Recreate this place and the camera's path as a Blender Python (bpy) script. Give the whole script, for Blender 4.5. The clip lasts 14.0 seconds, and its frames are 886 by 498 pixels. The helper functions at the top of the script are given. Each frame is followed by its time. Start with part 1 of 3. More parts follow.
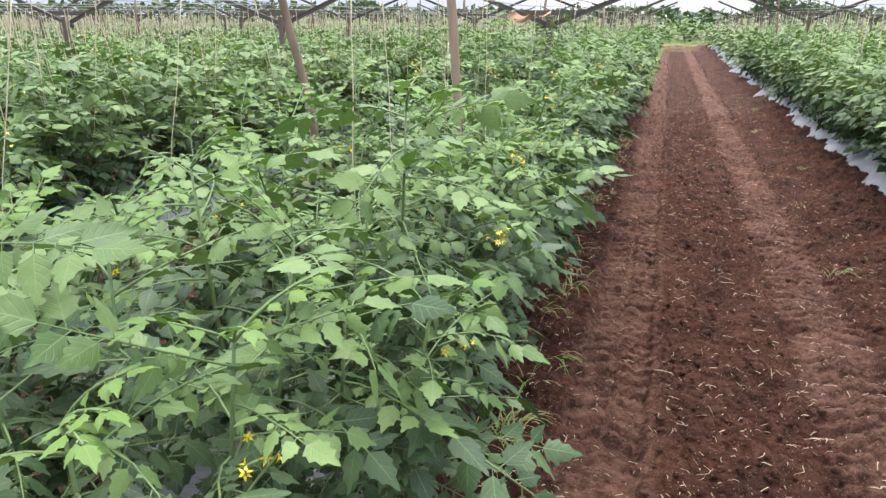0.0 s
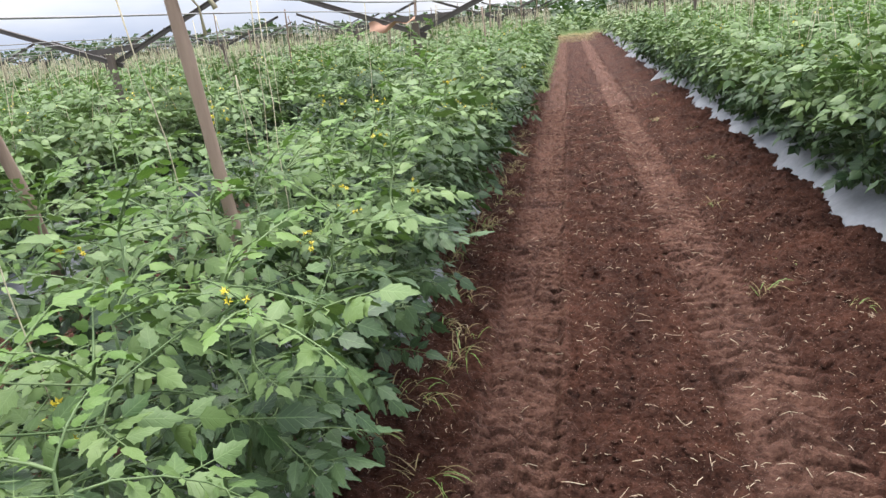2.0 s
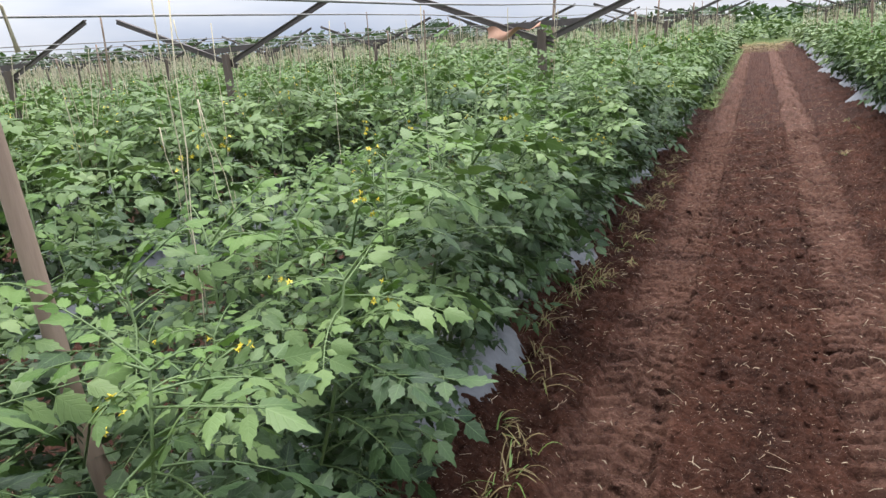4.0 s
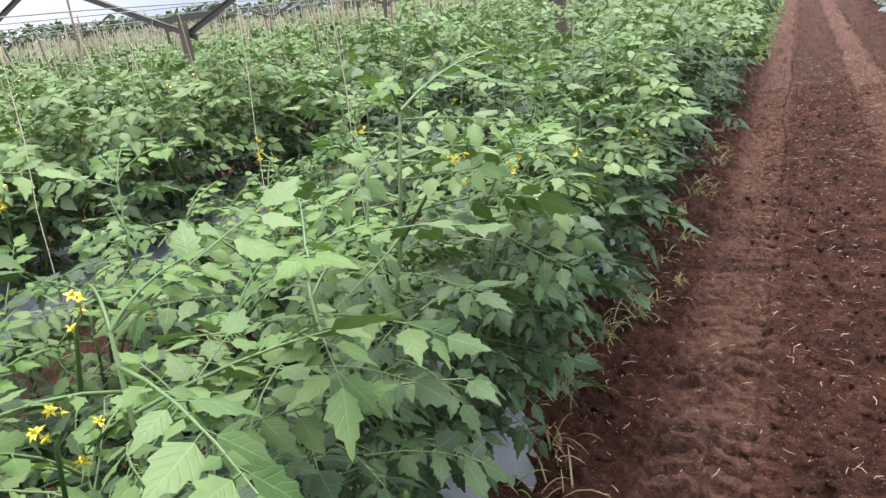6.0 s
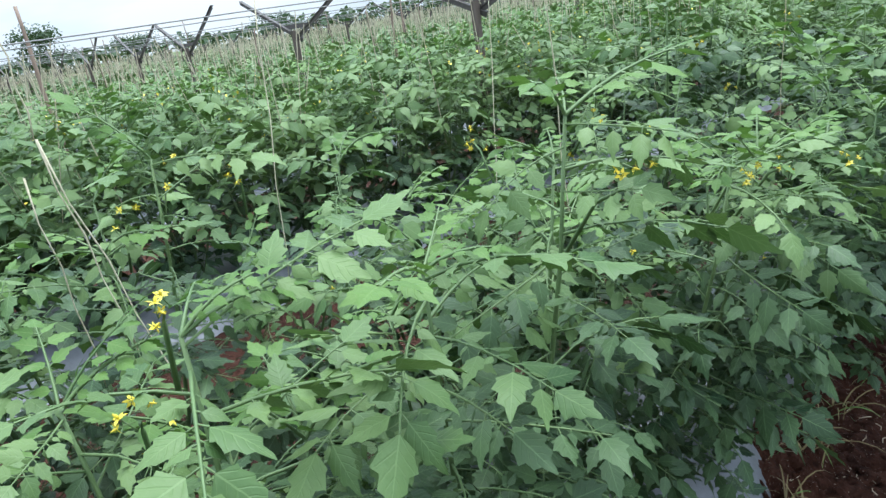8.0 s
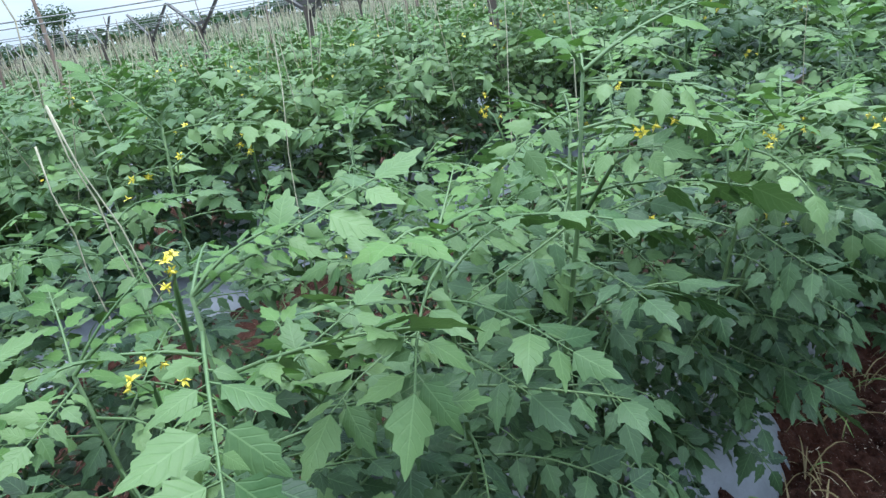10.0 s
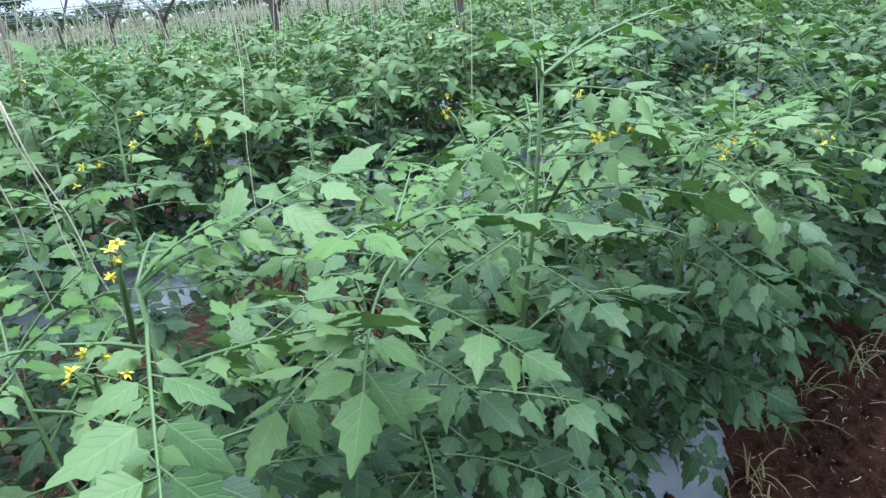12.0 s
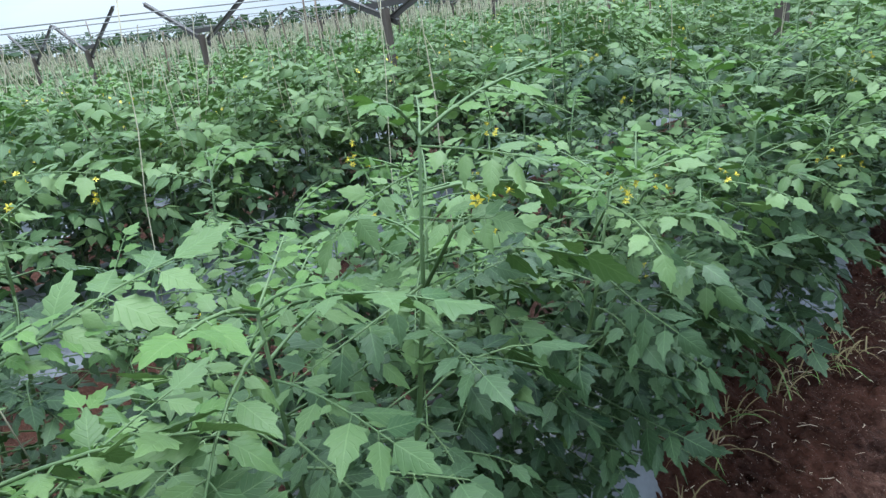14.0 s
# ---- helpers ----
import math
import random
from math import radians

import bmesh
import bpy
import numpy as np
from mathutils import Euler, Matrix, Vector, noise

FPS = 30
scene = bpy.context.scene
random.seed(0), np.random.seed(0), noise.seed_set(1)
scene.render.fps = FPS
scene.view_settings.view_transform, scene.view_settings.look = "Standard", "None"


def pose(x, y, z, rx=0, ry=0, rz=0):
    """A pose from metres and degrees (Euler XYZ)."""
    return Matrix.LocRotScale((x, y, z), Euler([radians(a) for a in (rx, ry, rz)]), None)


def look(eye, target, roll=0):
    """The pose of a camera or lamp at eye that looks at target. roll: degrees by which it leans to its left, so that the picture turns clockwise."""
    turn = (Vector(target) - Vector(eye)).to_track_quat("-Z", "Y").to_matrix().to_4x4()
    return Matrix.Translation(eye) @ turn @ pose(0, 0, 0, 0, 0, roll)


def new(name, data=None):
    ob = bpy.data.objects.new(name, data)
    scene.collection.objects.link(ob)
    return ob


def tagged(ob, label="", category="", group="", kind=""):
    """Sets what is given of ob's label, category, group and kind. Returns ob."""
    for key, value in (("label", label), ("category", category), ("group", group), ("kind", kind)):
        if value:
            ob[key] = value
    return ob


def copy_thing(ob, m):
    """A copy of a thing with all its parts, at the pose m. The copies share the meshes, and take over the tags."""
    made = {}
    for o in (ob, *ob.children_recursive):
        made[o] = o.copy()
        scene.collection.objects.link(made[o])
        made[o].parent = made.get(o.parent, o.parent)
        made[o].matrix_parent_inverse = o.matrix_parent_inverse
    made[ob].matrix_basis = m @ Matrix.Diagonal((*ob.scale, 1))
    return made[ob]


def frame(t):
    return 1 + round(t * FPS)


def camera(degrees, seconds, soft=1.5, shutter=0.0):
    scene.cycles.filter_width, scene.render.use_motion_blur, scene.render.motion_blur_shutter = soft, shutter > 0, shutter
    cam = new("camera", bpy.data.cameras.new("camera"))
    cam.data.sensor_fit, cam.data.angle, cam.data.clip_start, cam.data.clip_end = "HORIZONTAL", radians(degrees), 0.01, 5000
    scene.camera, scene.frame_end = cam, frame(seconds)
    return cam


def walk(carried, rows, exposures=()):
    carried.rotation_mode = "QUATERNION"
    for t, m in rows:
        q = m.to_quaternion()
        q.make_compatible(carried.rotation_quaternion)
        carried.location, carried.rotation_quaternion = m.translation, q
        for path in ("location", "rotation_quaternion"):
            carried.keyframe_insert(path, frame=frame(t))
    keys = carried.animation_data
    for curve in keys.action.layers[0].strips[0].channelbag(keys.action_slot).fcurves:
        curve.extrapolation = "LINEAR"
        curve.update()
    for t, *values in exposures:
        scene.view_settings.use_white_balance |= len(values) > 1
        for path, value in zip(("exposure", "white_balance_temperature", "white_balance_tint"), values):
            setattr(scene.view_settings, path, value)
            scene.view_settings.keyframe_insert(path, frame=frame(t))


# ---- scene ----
cam = camera(65.4, 14.0, soft=1.45)
METRES, EYE, TILT, LEAN, TURN = 3.15, 1.36, -18.6, 0.0, 17.4
ROWS = [
    (0.0, 0.0, 0.0, 0.0, -0.0, -0.0, -0.0),
    (0.5, 0.0319, 0.0485, 0.016, -4.99, -0.51, 6.25),
    (1.0, 0.0896, 0.0984, 0.0341, -6.2, 1.79, 6.59),
    (1.5, 0.1073, 0.1571, 0.0484, -5.75, -0.25, 7.6),
    (2.0, 0.1221, 0.2285, 0.0765, -5.52, 0.26, 7.81),
    (2.5, 0.164, 0.2877, 0.0934, 3.59, 3.03, 5.76),
    (3.0, 0.2154, 0.3263, 0.1141, 5.95, 3.74, 3.33),
    (5.5, 0.2693, 0.6761, 0.2144, 8.29, -2.48, 1.98),
    (6.0, 0.2741, 0.7385, 0.244, 9.88, -1.87, 3.58),
    (6.5, 0.2968, 0.7884, 0.257, 25.04, -2.28, -2.2),
    (7.0, 0.309, 0.8005, 0.2666, 30.13, -2.32, -0.14),
    (7.5, 0.3124, 0.794, 0.2622, 32.3, -4.36, -1.96),
    (8.0, 0.3144, 0.7877, 0.2591, 33.71, -3.63, -1.71),
    (10.5, 0.312, 0.7925, 0.2526, 34.92, -5.78, -1.17),
    (11.0, 0.3127, 0.7935, 0.2529, 33.96, -5.46, -1.05),
    (11.5, 0.313, 0.7921, 0.2514, 32.9, -5.28, -2.36),
    (12.0, 0.3133, 0.7927, 0.2522, 31.78, -5.19, -3.38),
    (12.5, 0.3158, 0.7945, 0.2543, 30.09, -4.17, -2.63),
    (13.0, 0.3191, 0.7969, 0.2568, 29.93, -3.15, -1.73),
    (13.5, 0.3212, 0.8019, 0.2596, 29.4, -2.6, -1.82),
    (14.0, 0.3267, 0.8174, 0.2673, 27.53, -2.95, -1.29),
]
EXPOSURES = [(0.0, 0.38, 6600, 12), (1.0, 0.22, 6500, 12), (2.2, 0.25, 6600, 13), (3.0, -0.15, 6500, 12), (5.5, 0.38, 6550, 13), (6.2, 0.3, 6450, 12), (7.0, -0.02, 6000, 6), (7.5, 0.02, 5650, 3), (8.0, 0.13, 5750, 4), (10.5, 0.08, 5350, 3), (12.0, 0.24, 5350, 2), (13.0, -0.03, 5350, 1), (14.0, 0.02, 5500, 3)]
walk(cam, [(t, pose(0, 0, EYE, TILT, LEAN, TURN) @ pose(METRES * x, METRES * y, METRES * z, 90 + pitch, roll, yaw)) for t, x, y, z, yaw, pitch, roll in ROWS], EXPOSURES)

# ---- sky and light ----
def make_world():
    w = bpy.data.worlds.new("overcast")
    scene.world = w
    w.use_nodes = True
    nt = w.node_tree
    nt.nodes.clear()
    out = nt.nodes.new("ShaderNodeOutputWorld")
    bg = nt.nodes.new("ShaderNodeBackground")
    sky = nt.nodes.new("ShaderNodeTexSky")
    sky.sky_type, sky.sun_disc = "NISHITA", False
    sky.sun_elevation, sky.sun_rotation = radians(74), radians(0)
    co = nt.nodes.new("ShaderNodeTexCoord")
    mp = nt.nodes.new("ShaderNodeMapping")
    mp.inputs["Scale"].default_value = (1.0, 1.0, 3.5)
    nz = nt.nodes.new("ShaderNodeTexNoise")
    nz.inputs["Scale"].default_value, nz.inputs["Detail"].default_value = 1.8, 5.0
    ramp = nt.nodes.new("ShaderNodeValToRGB")
    ramp.color_ramp.elements[0].position, ramp.color_ramp.elements[0].color = 0.36, (6.0, 7.1, 9.2, 1)
    ramp.color_ramp.elements[1].position, ramp.color_ramp.elements[1].color = 0.60, (11.4, 11.7, 12.2, 1)
    mix = nt.nodes.new("ShaderNodeMixRGB")
    mix.inputs[0].default_value = 0.88
    nt.links.new(co.outputs["Generated"], mp.inputs[0])
    nt.links.new(mp.outputs[0], nz.inputs["Vector"])
    nt.links.new(nz.outputs["Fac"], ramp.inputs[0])
    nt.links.new(sky.outputs[0], mix.inputs[1])
    nt.links.new(ramp.outputs[0], mix.inputs[2])
    # an overcast sky is about three times as bright overhead as at the horizon
    sep = nt.nodes.new("ShaderNodeSeparateXYZ")
    nt.links.new(co.outputs["Generated"], sep.inputs[0])
    lift = nt.nodes.new("ShaderNodeMath")
    lift.operation, lift.use_clamp = "MULTIPLY_ADD", False
    lift.inputs[1].default_value, lift.inputs[2].default_value = 0.22, 0.082
    nt.links.new(sep.outputs[2], lift.inputs[0])
    nt.links.new(lift.outputs[0], bg.inputs[1])
    nt.links.new(mix.outputs[0], bg.inputs[0])
    nt.links.new(bg.outputs[0], out.inputs[0])


make_world()
sun = new("sun", bpy.data.lights.new("sun", "SUN"))
sun.data.energy, sun.data.angle, sun.data.color = 4.1, radians(44), (1.0, 0.97, 0.92)
sun.matrix_world = look((0.0, 4.0, 14), (0, 0, 0))

# ---- materials ----
def material(name):
    m = bpy.data.materials.new(name)
    m.use_nodes = True
    nt = m.node_tree
    return m, nt, nt.nodes["Principled BSDF"], nt.nodes["Material Output"]


def math_node(nt, op, a, b=None, c=None):
    n = nt.nodes.new("ShaderNodeMath")
    n.operation = op
    for k, v in enumerate((a, b, c)):
        if v is None:
            continue
        if isinstance(v, (int, float)):
            n.inputs[k].default_value = v
        else:
            nt.links.new(v, n.inputs[k])
    return n.outputs[0]


def mix_node(nt, fac, a, b, blend="MIX"):
    n = nt.nodes.new("ShaderNodeMixRGB")
    n.blend_type = blend
    for k, v in enumerate((fac, a, b)):
        if isinstance(v, (int, float)):
            n.inputs[k].default_value = v
        elif isinstance(v, tuple):
            n.inputs[k].default_value = (*v, 1)
        else:
            nt.links.new(v, n.inputs[k])
    return n.outputs[0]


def noise_node(nt, scale, detail=3.0, vec=None, rough=0.55):
    n = nt.nodes.new("ShaderNodeTexNoise")
    n.inputs["Scale"].default_value, n.inputs["Detail"].default_value = scale, detail
    n.inputs["Roughness"].default_value = rough
    if vec is not None:
        nt.links.new(vec, n.inputs["Vector"])
    return n.outputs["Fac"]


def world_pos(nt):
    return nt.nodes.new("ShaderNodeNewGeometry").outputs["Position"]


def span(nt, v, lo, hi):
    n = nt.nodes.new("ShaderNodeMapRange")
    nt.links.new(v, n.inputs[0])
    n.inputs[1].default_value, n.inputs[2].default_value = lo, hi
    return n.outputs[0]


def bump(nt, bsdf, height, strength, distance):
    b = nt.nodes.new("ShaderNodeBump")
    b.inputs["Strength"].default_value, b.inputs["Distance"].default_value = strength, distance
    nt.links.new(height, b.inputs["Height"])
    nt.links.new(b.outputs[0], bsdf.inputs["Normal"])


def leaf_material(name, dark, light, vein, veins=True, clear=0.10, gloss=0.46):
    """Leaf: two-tone, veined along its own UV, some light passing through."""
    m, nt, bsdf, out = material(name)
    info = nt.nodes.new("ShaderNodeObjectInfo").outputs["Random"]
    isl = nt.nodes.new("ShaderNodeNewGeometry").outputs["Random Per Island"]
    pos = world_pos(nt)
    big = noise_node(nt, 2.2, 2.0, pos)
    fine = noise_node(nt, 60.0, 3.0, pos)
    f = math_node(nt, "ADD", math_node(nt, "MULTIPLY", info, 0.35), math_node(nt, "MULTIPLY", isl, 0.4))
    f = math_node(nt, "ADD", f, math_node(nt, "MULTIPLY", big, 0.45))
    f = math_node(nt, "ADD", f, math_node(nt, "MULTIPLY", fine, 0.2))
    col = mix_node(nt, span(nt, f, 0.38, 1.05), dark, light)
    if veins:
        uv = nt.nodes.new("ShaderNodeSeparateXYZ")
        nt.links.new(nt.nodes.new("ShaderNodeUVMap").outputs[0], uv.inputs[0])
        v = math_node(nt, "ABSOLUTE", math_node(nt, "SUBTRACT", uv.outputs[1], 0.5))
        mid = math_node(nt, "LESS_THAN", v, 0.022)
        s = math_node(nt, "FRACT", math_node(nt, "SUBTRACT", math_node(nt, "MULTIPLY", uv.outputs[0], 6.0), math_node(nt, "MULTIPLY", v, 3.2)))
        tri = math_node(nt, "ABSOLUTE", math_node(nt, "SUBTRACT", s, 0.5))
        side = span(nt, tri, 0.36, 0.5)
        vn = math_node(nt, "MAXIMUM", math_node(nt, "MULTIPLY", mid, 0.55), math_node(nt, "MULTIPLY", side, 0.22))
        col = mix_node(nt, vn, col, vein)
        h = math_node(nt, "SUBTRACT", math_node(nt, "MULTIPLY", fine, 2.2), math_node(nt, "MULTIPLY", math_node(nt, "MAXIMUM", mid, side), 0.6))
        bump(nt, bsdf, h, 0.3, 0.0022)
    nt.links.new(col, bsdf.inputs["Base Color"])
    bsdf.inputs["Roughness"].default_value = gloss
    bsdf.inputs["Specular IOR Level"].default_value = 0.3
    tr = nt.nodes.new("ShaderNodeBsdfTranslucent")
    nt.links.new(mix_node(nt, 0.5, col, (0.10, 0.20, 0.02)), tr.inputs[0])
    ms = nt.nodes.new("ShaderNodeMixShader")
    ms.inputs[0].default_value = clear
    nt.links.new(bsdf.outputs[0], ms.inputs[1])
    nt.links.new(tr.outputs[0], ms.inputs[2])
    nt.links.new(ms.outputs[0], out.inputs[0])
    return m


def plain(name, dark, light, scale, rough, relief=0.0, stretch=(1, 1, 1), detail=5.0):
    """A two-tone surface, mottled at a coarse and a fine scale."""
    m, nt, bsdf, out = material(name)
    tc = nt.nodes.new("ShaderNodeTexCoord")
    mp = nt.nodes.new("ShaderNodeMapping")
    mp.inputs["Scale"].default_value = stretch
    nt.links.new(tc.outputs["Object"], mp.inputs[0])
    a = noise_node(nt, scale, detail, mp.outputs[0], 0.65)
    b = noise_node(nt, scale * 0.13, 2.0, mp.outputs[0])
    info = nt.nodes.new("ShaderNodeObjectInfo").outputs["Random"]
    f = math_node(nt, "ADD", math_node(nt, "MULTIPLY", a, 0.6), math_node(nt, "MULTIPLY", b, 0.4))
    f = math_node(nt, "ADD", f, math_node(nt, "MULTIPLY", info, 0.2))
    nt.links.new(mix_node(nt, span(nt, f, 0.35, 0.8), dark, light), bsdf.inputs["Base Color"])
    bsdf.inputs["Roughness"].default_value = rough
    if relief:
        bump(nt, bsdf, a, 0.8, relief)
    return m


def soil_material():
    """Red-brown tilled soil; the wheel tracks are pressed smooth and dried paler."""
    m, nt, bsdf, out = material("red_soil")
    pos = world_pos(nt)
    xyz = nt.nodes.new("ShaderNodeSeparateXYZ")
    nt.links.new(pos, xyz.inputs[0])
    wob = noise_node(nt, 2.5, 3.0, pos)
    x = math_node(nt, "ADD", xyz.outputs[0], math_node(nt, "MULTIPLY", math_node(nt, "SUBTRACT", wob, 0.5), 0.07))
    left = math_node(nt, "ABSOLUTE", math_node(nt, "SUBTRACT", x, -0.08))
    right = math_node(nt, "ABSOLUTE", math_node(nt, "SUBTRACT", x, 0.80))
    near = math_node(nt, "MINIMUM", left, right)
    track = math_node(nt, "SUBTRACT", 1.0, span(nt, near, 0.11, 0.19))
    coarse = noise_node(nt, 4.0, 4.0, pos)
    fine = noise_node(nt, 55.0, 8.0, pos, 0.75)
    grit = noise_node(nt, 150.0, 2.0, pos)
    f = math_node(nt, "ADD", math_node(nt, "MULTIPLY", coarse, 0.55), math_node(nt, "MULTIPLY", fine, 0.6))
    loose = mix_node(nt, span(nt, f, 0.43, 0.74), (0.021, 0.0080, 0.0050), (0.103, 0.0415, 0.0258))
    dry = mix_node(nt, span(nt, f, 0.43, 0.72), (0.054, 0.025, 0.018), (0.184, 0.095, 0.067))
    col = mix_node(nt, math_node(nt, "MULTIPLY", track, 0.85), loose, dry)
    # flakes of drier, paler crust, thickest on the pressed tracks, and darker spots between
    mp = nt.nodes.new("ShaderNodeMapping")
    mp.inputs["Scale"].default_value = (1.0, 1.7, 1.0)
    nt.links.new(pos, mp.inputs[0])
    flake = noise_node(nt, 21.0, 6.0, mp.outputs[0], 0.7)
    crust = math_node(nt, "MULTIPLY", span(nt, flake, 0.50, 0.60), math_node(nt, "MULTIPLY_ADD", track, 0.36, 0.08))
    col = mix_node(nt, crust, col, (0.240, 0.130, 0.096))
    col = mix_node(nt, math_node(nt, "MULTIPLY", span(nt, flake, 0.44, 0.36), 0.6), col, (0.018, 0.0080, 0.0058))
    col = mix_node(nt, span(nt, grit, 0.67, 0.70), col, (0.30, 0.22, 0.17))
    # beyond the field the ground is grown over
    far = span(nt, math_node(nt, "ADD", xyz.outputs[1], math_node(nt, "MULTIPLY", coarse, 6.0)), 38.0, 44.0)
    grass = mix_node(nt, noise_node(nt, 0.6, 4.0, pos), (0.05, 0.095, 0.025), (0.12, 0.15, 0.05))
    col = mix_node(nt, far, col, grass)
    straw = math_node(nt, "MULTIPLY", span(nt, math_node(nt, "ABSOLUTE", math_node(nt, "SUBTRACT", xyz.outputs[1], 37.0)), 5.0, 2.0), span(nt, noise_node(nt, 1.1, 4.0, pos), 0.46, 0.60))
    col = mix_node(nt, straw, col, (0.25, 0.19, 0.09))
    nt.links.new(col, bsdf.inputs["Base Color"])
    bsdf.inputs["Roughness"].default_value = 0.78
    bsdf.inputs["Specular IOR Level"].default_value = 0.12
    h = math_node(nt, "ADD", math_node(nt, "MULTIPLY", fine, 0.7), math_node(nt, "MULTIPLY", grit, 0.25))
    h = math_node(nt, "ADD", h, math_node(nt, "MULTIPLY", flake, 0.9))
    bump(nt, bsdf, h, 1.0, 0.03)
    return m


# lower leaves coloured darker for shade, upper ones brighter for light and younger growth
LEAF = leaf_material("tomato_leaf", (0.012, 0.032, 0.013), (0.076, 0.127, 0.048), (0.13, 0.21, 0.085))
LIT_FRESH = leaf_material("lit_fresh_tomato_leaf", (0.048, 0.097, 0.029), (0.156, 0.232, 0.074), (0.16, 0.24, 0.09), clear=0.16)
YOUNG = leaf_material("young_tomato_leaf", (0.07, 0.145, 0.028), (0.14, 0.235, 0.055), (0.19, 0.28, 0.09), clear=0.25)
FARLEAF = leaf_material("crop_leaf", (0.058, 0.112, 0.035), (0.200, 0.270, 0.102), (0.1, 0.2, 0.06), veins=False)
STEM = plain("green_stem", (0.06, 0.115, 0.034), (0.15, 0.215, 0.078), 40, 0.55, 0.001)
PETAL = plain("yellow_petal", (0.62, 0.46, 0.02), (0.76, 0.64, 0.06), 60, 0.5)
FRUIT = plain("green_fruit", (0.07, 0.15, 0.03), (0.15, 0.25, 0.07), 25, 0.3)
MULCH = plain("silver_plastic_film", (0.11, 0.115, 0.125), (0.26, 0.27, 0.285), 9, 0.38, 0.01)
WOOD = plain("weathered_stake_wood", (0.12, 0.078, 0.056), (0.33, 0.24, 0.18), 30, 0.8, 0.004, (1, 1, 0.12))
DARKWOOD = plain("dark_post_wood", (0.05, 0.036, 0.028), (0.13, 0.10, 0.08), 30, 0.8, 0.003, (1, 1, 0.15))
STEEL = plain("rusty_dark_steel", (0.035, 0.030, 0.028), (0.10, 0.085, 0.075), 30, 0.65, 0.001)
TWINE = plain("pale_jute_twine", (0.36, 0.31, 0.21), (0.58, 0.52, 0.37), 80, 0.9)
WIRE = plain("grey_wire", (0.13, 0.13, 0.13), (0.26, 0.25, 0.24), 40, 0.55)
STRAW = plain("dry_straw", (0.28, 0.21, 0.13), (0.58, 0.48, 0.35), 50, 0.85)
BLADE = plain("drying_grass_blade", (0.14, 0.105, 0.04), (0.30, 0.23, 0.105), 9, 0.7)
GREENBLADE = plain("green_grass_blade", (0.09, 0.17, 0.03), (0.19, 0.28, 0.06), 9, 0.6)
BARK = plain("tree_bark", (0.05, 0.04, 0.03), (0.12, 0.10, 0.08), 6, 0.9)
FOLIAGE = leaf_material("tree_foliage", (0.020, 0.045, 0.018), (0.055, 0.095, 0.035), (0.1, 0.1, 0.1), veins=False, clear=0.15)
CLAY = plain("faded_cloth", (0.34, 0.17, 0.11), (0.48, 0.29, 0.20), 14, 0.9)
SOIL = soil_material()

# ---- building helpers ----
rng = random.Random(7)


class Mesh:
    """Vertices, faces, UVs and material indices gathered for one mesh."""

    def __init__(self):
        self.v, self.f, self.uv, self.mi = [], [], [], []

    def face(self, ids, uvs=None, mi=0):
        self.f.append(ids)
        self.uv.append(uvs or [(0.3, 0.8)] * len(ids))
        self.mi.append(mi)

    def data(self, name, mats, smooth=True):
        me = bpy.data.meshes.new(name)
        me.from_pydata([tuple(p) for p in self.v], [], self.f)
        lay = me.uv_layers.new(name="UVMap")
        flat = [c for face in self.uv for p in face for c in p]
        lay.data.foreach_set("uv", flat)
        for m in mats:
            me.materials.append(m)
        me.polygons.foreach_set("material_index", self.mi)
        if smooth:
            me.polygons.foreach_set("use_smooth", [True] * len(self.f))
        me.update()
        return me


def child(name, data, parent, m=None, label=""):
    ob = new(name, data)
    ob.parent = parent
    if m is not None:
        ob.matrix_basis = m
    if label:
        tagged(ob, label)
    return ob


def tube(g, pts, radii, sides=5, mi=0, caps=True):
    """A tapered tube along points."""
    pts = [Vector(p) for p in pts]
    rings = []
    for k, p in enumerate(pts):
        d = (pts[min(k + 1, len(pts) - 1)] - pts[max(k - 1, 0)])
        d = d.normalized() if d.length > 1e-9 else Vector((0, 0, 1))
        a = d.cross(Vector((0, 0, 1)) if abs(d.z) < 0.9 else Vector((1, 0, 0))).normalized()
        b = d.cross(a)
        r = radii[k] if isinstance(radii, (list, tuple)) else radii
        ids = []
        for s in range(sides):
            w = 2 * math.pi * s / sides
            ids.append(len(g.v))
            g.v.append(p + a * (r * math.cos(w)) + b * (r * math.sin(w)))
        rings.append(ids)
    for k in range(len(rings) - 1):
        for s in range(sides):
            t = (s + 1) % sides
            g.face((rings[k][s], rings[k][t], rings[k + 1][t], rings[k + 1][s]), mi=mi)
    if caps:
        g.face(tuple(reversed(rings[0])), mi=mi)
        g.face(tuple(rings[-1]), mi=mi)


def box(g, lo, hi, m=None, mi=0, bevel=0.0):
    """A box with chamfered long edges, turned by m."""
    (x0, y0, z0), (x1, y1, z1) = lo, hi
    b = bevel
    ring = [(x0 + b, y0), (x1 - b, y0), (x1, y0 + b), (x1, y1 - b), (x1 - b, y1), (x0 + b, y1), (x0, y1 - b), (x0, y0 + b)] if b else [(x0, y0), (x1, y0), (x1, y1), (x0, y1)]
    n, base = len(ring), len(g.v)
    for z in (z0, z1):
        for x, y in ring:
            p = Vector((x, y, z))
            g.v.append(m @ p if m else p)
    for k in range(n):
        j = (k + 1) % n
        g.face((base + k, base + j, base + n + j, base + n + k), mi=mi)
    g.face(tuple(base + k for k in reversed(range(n))), mi=mi)
    g.face(tuple(base + n + k for k in range(n)), mi=mi)


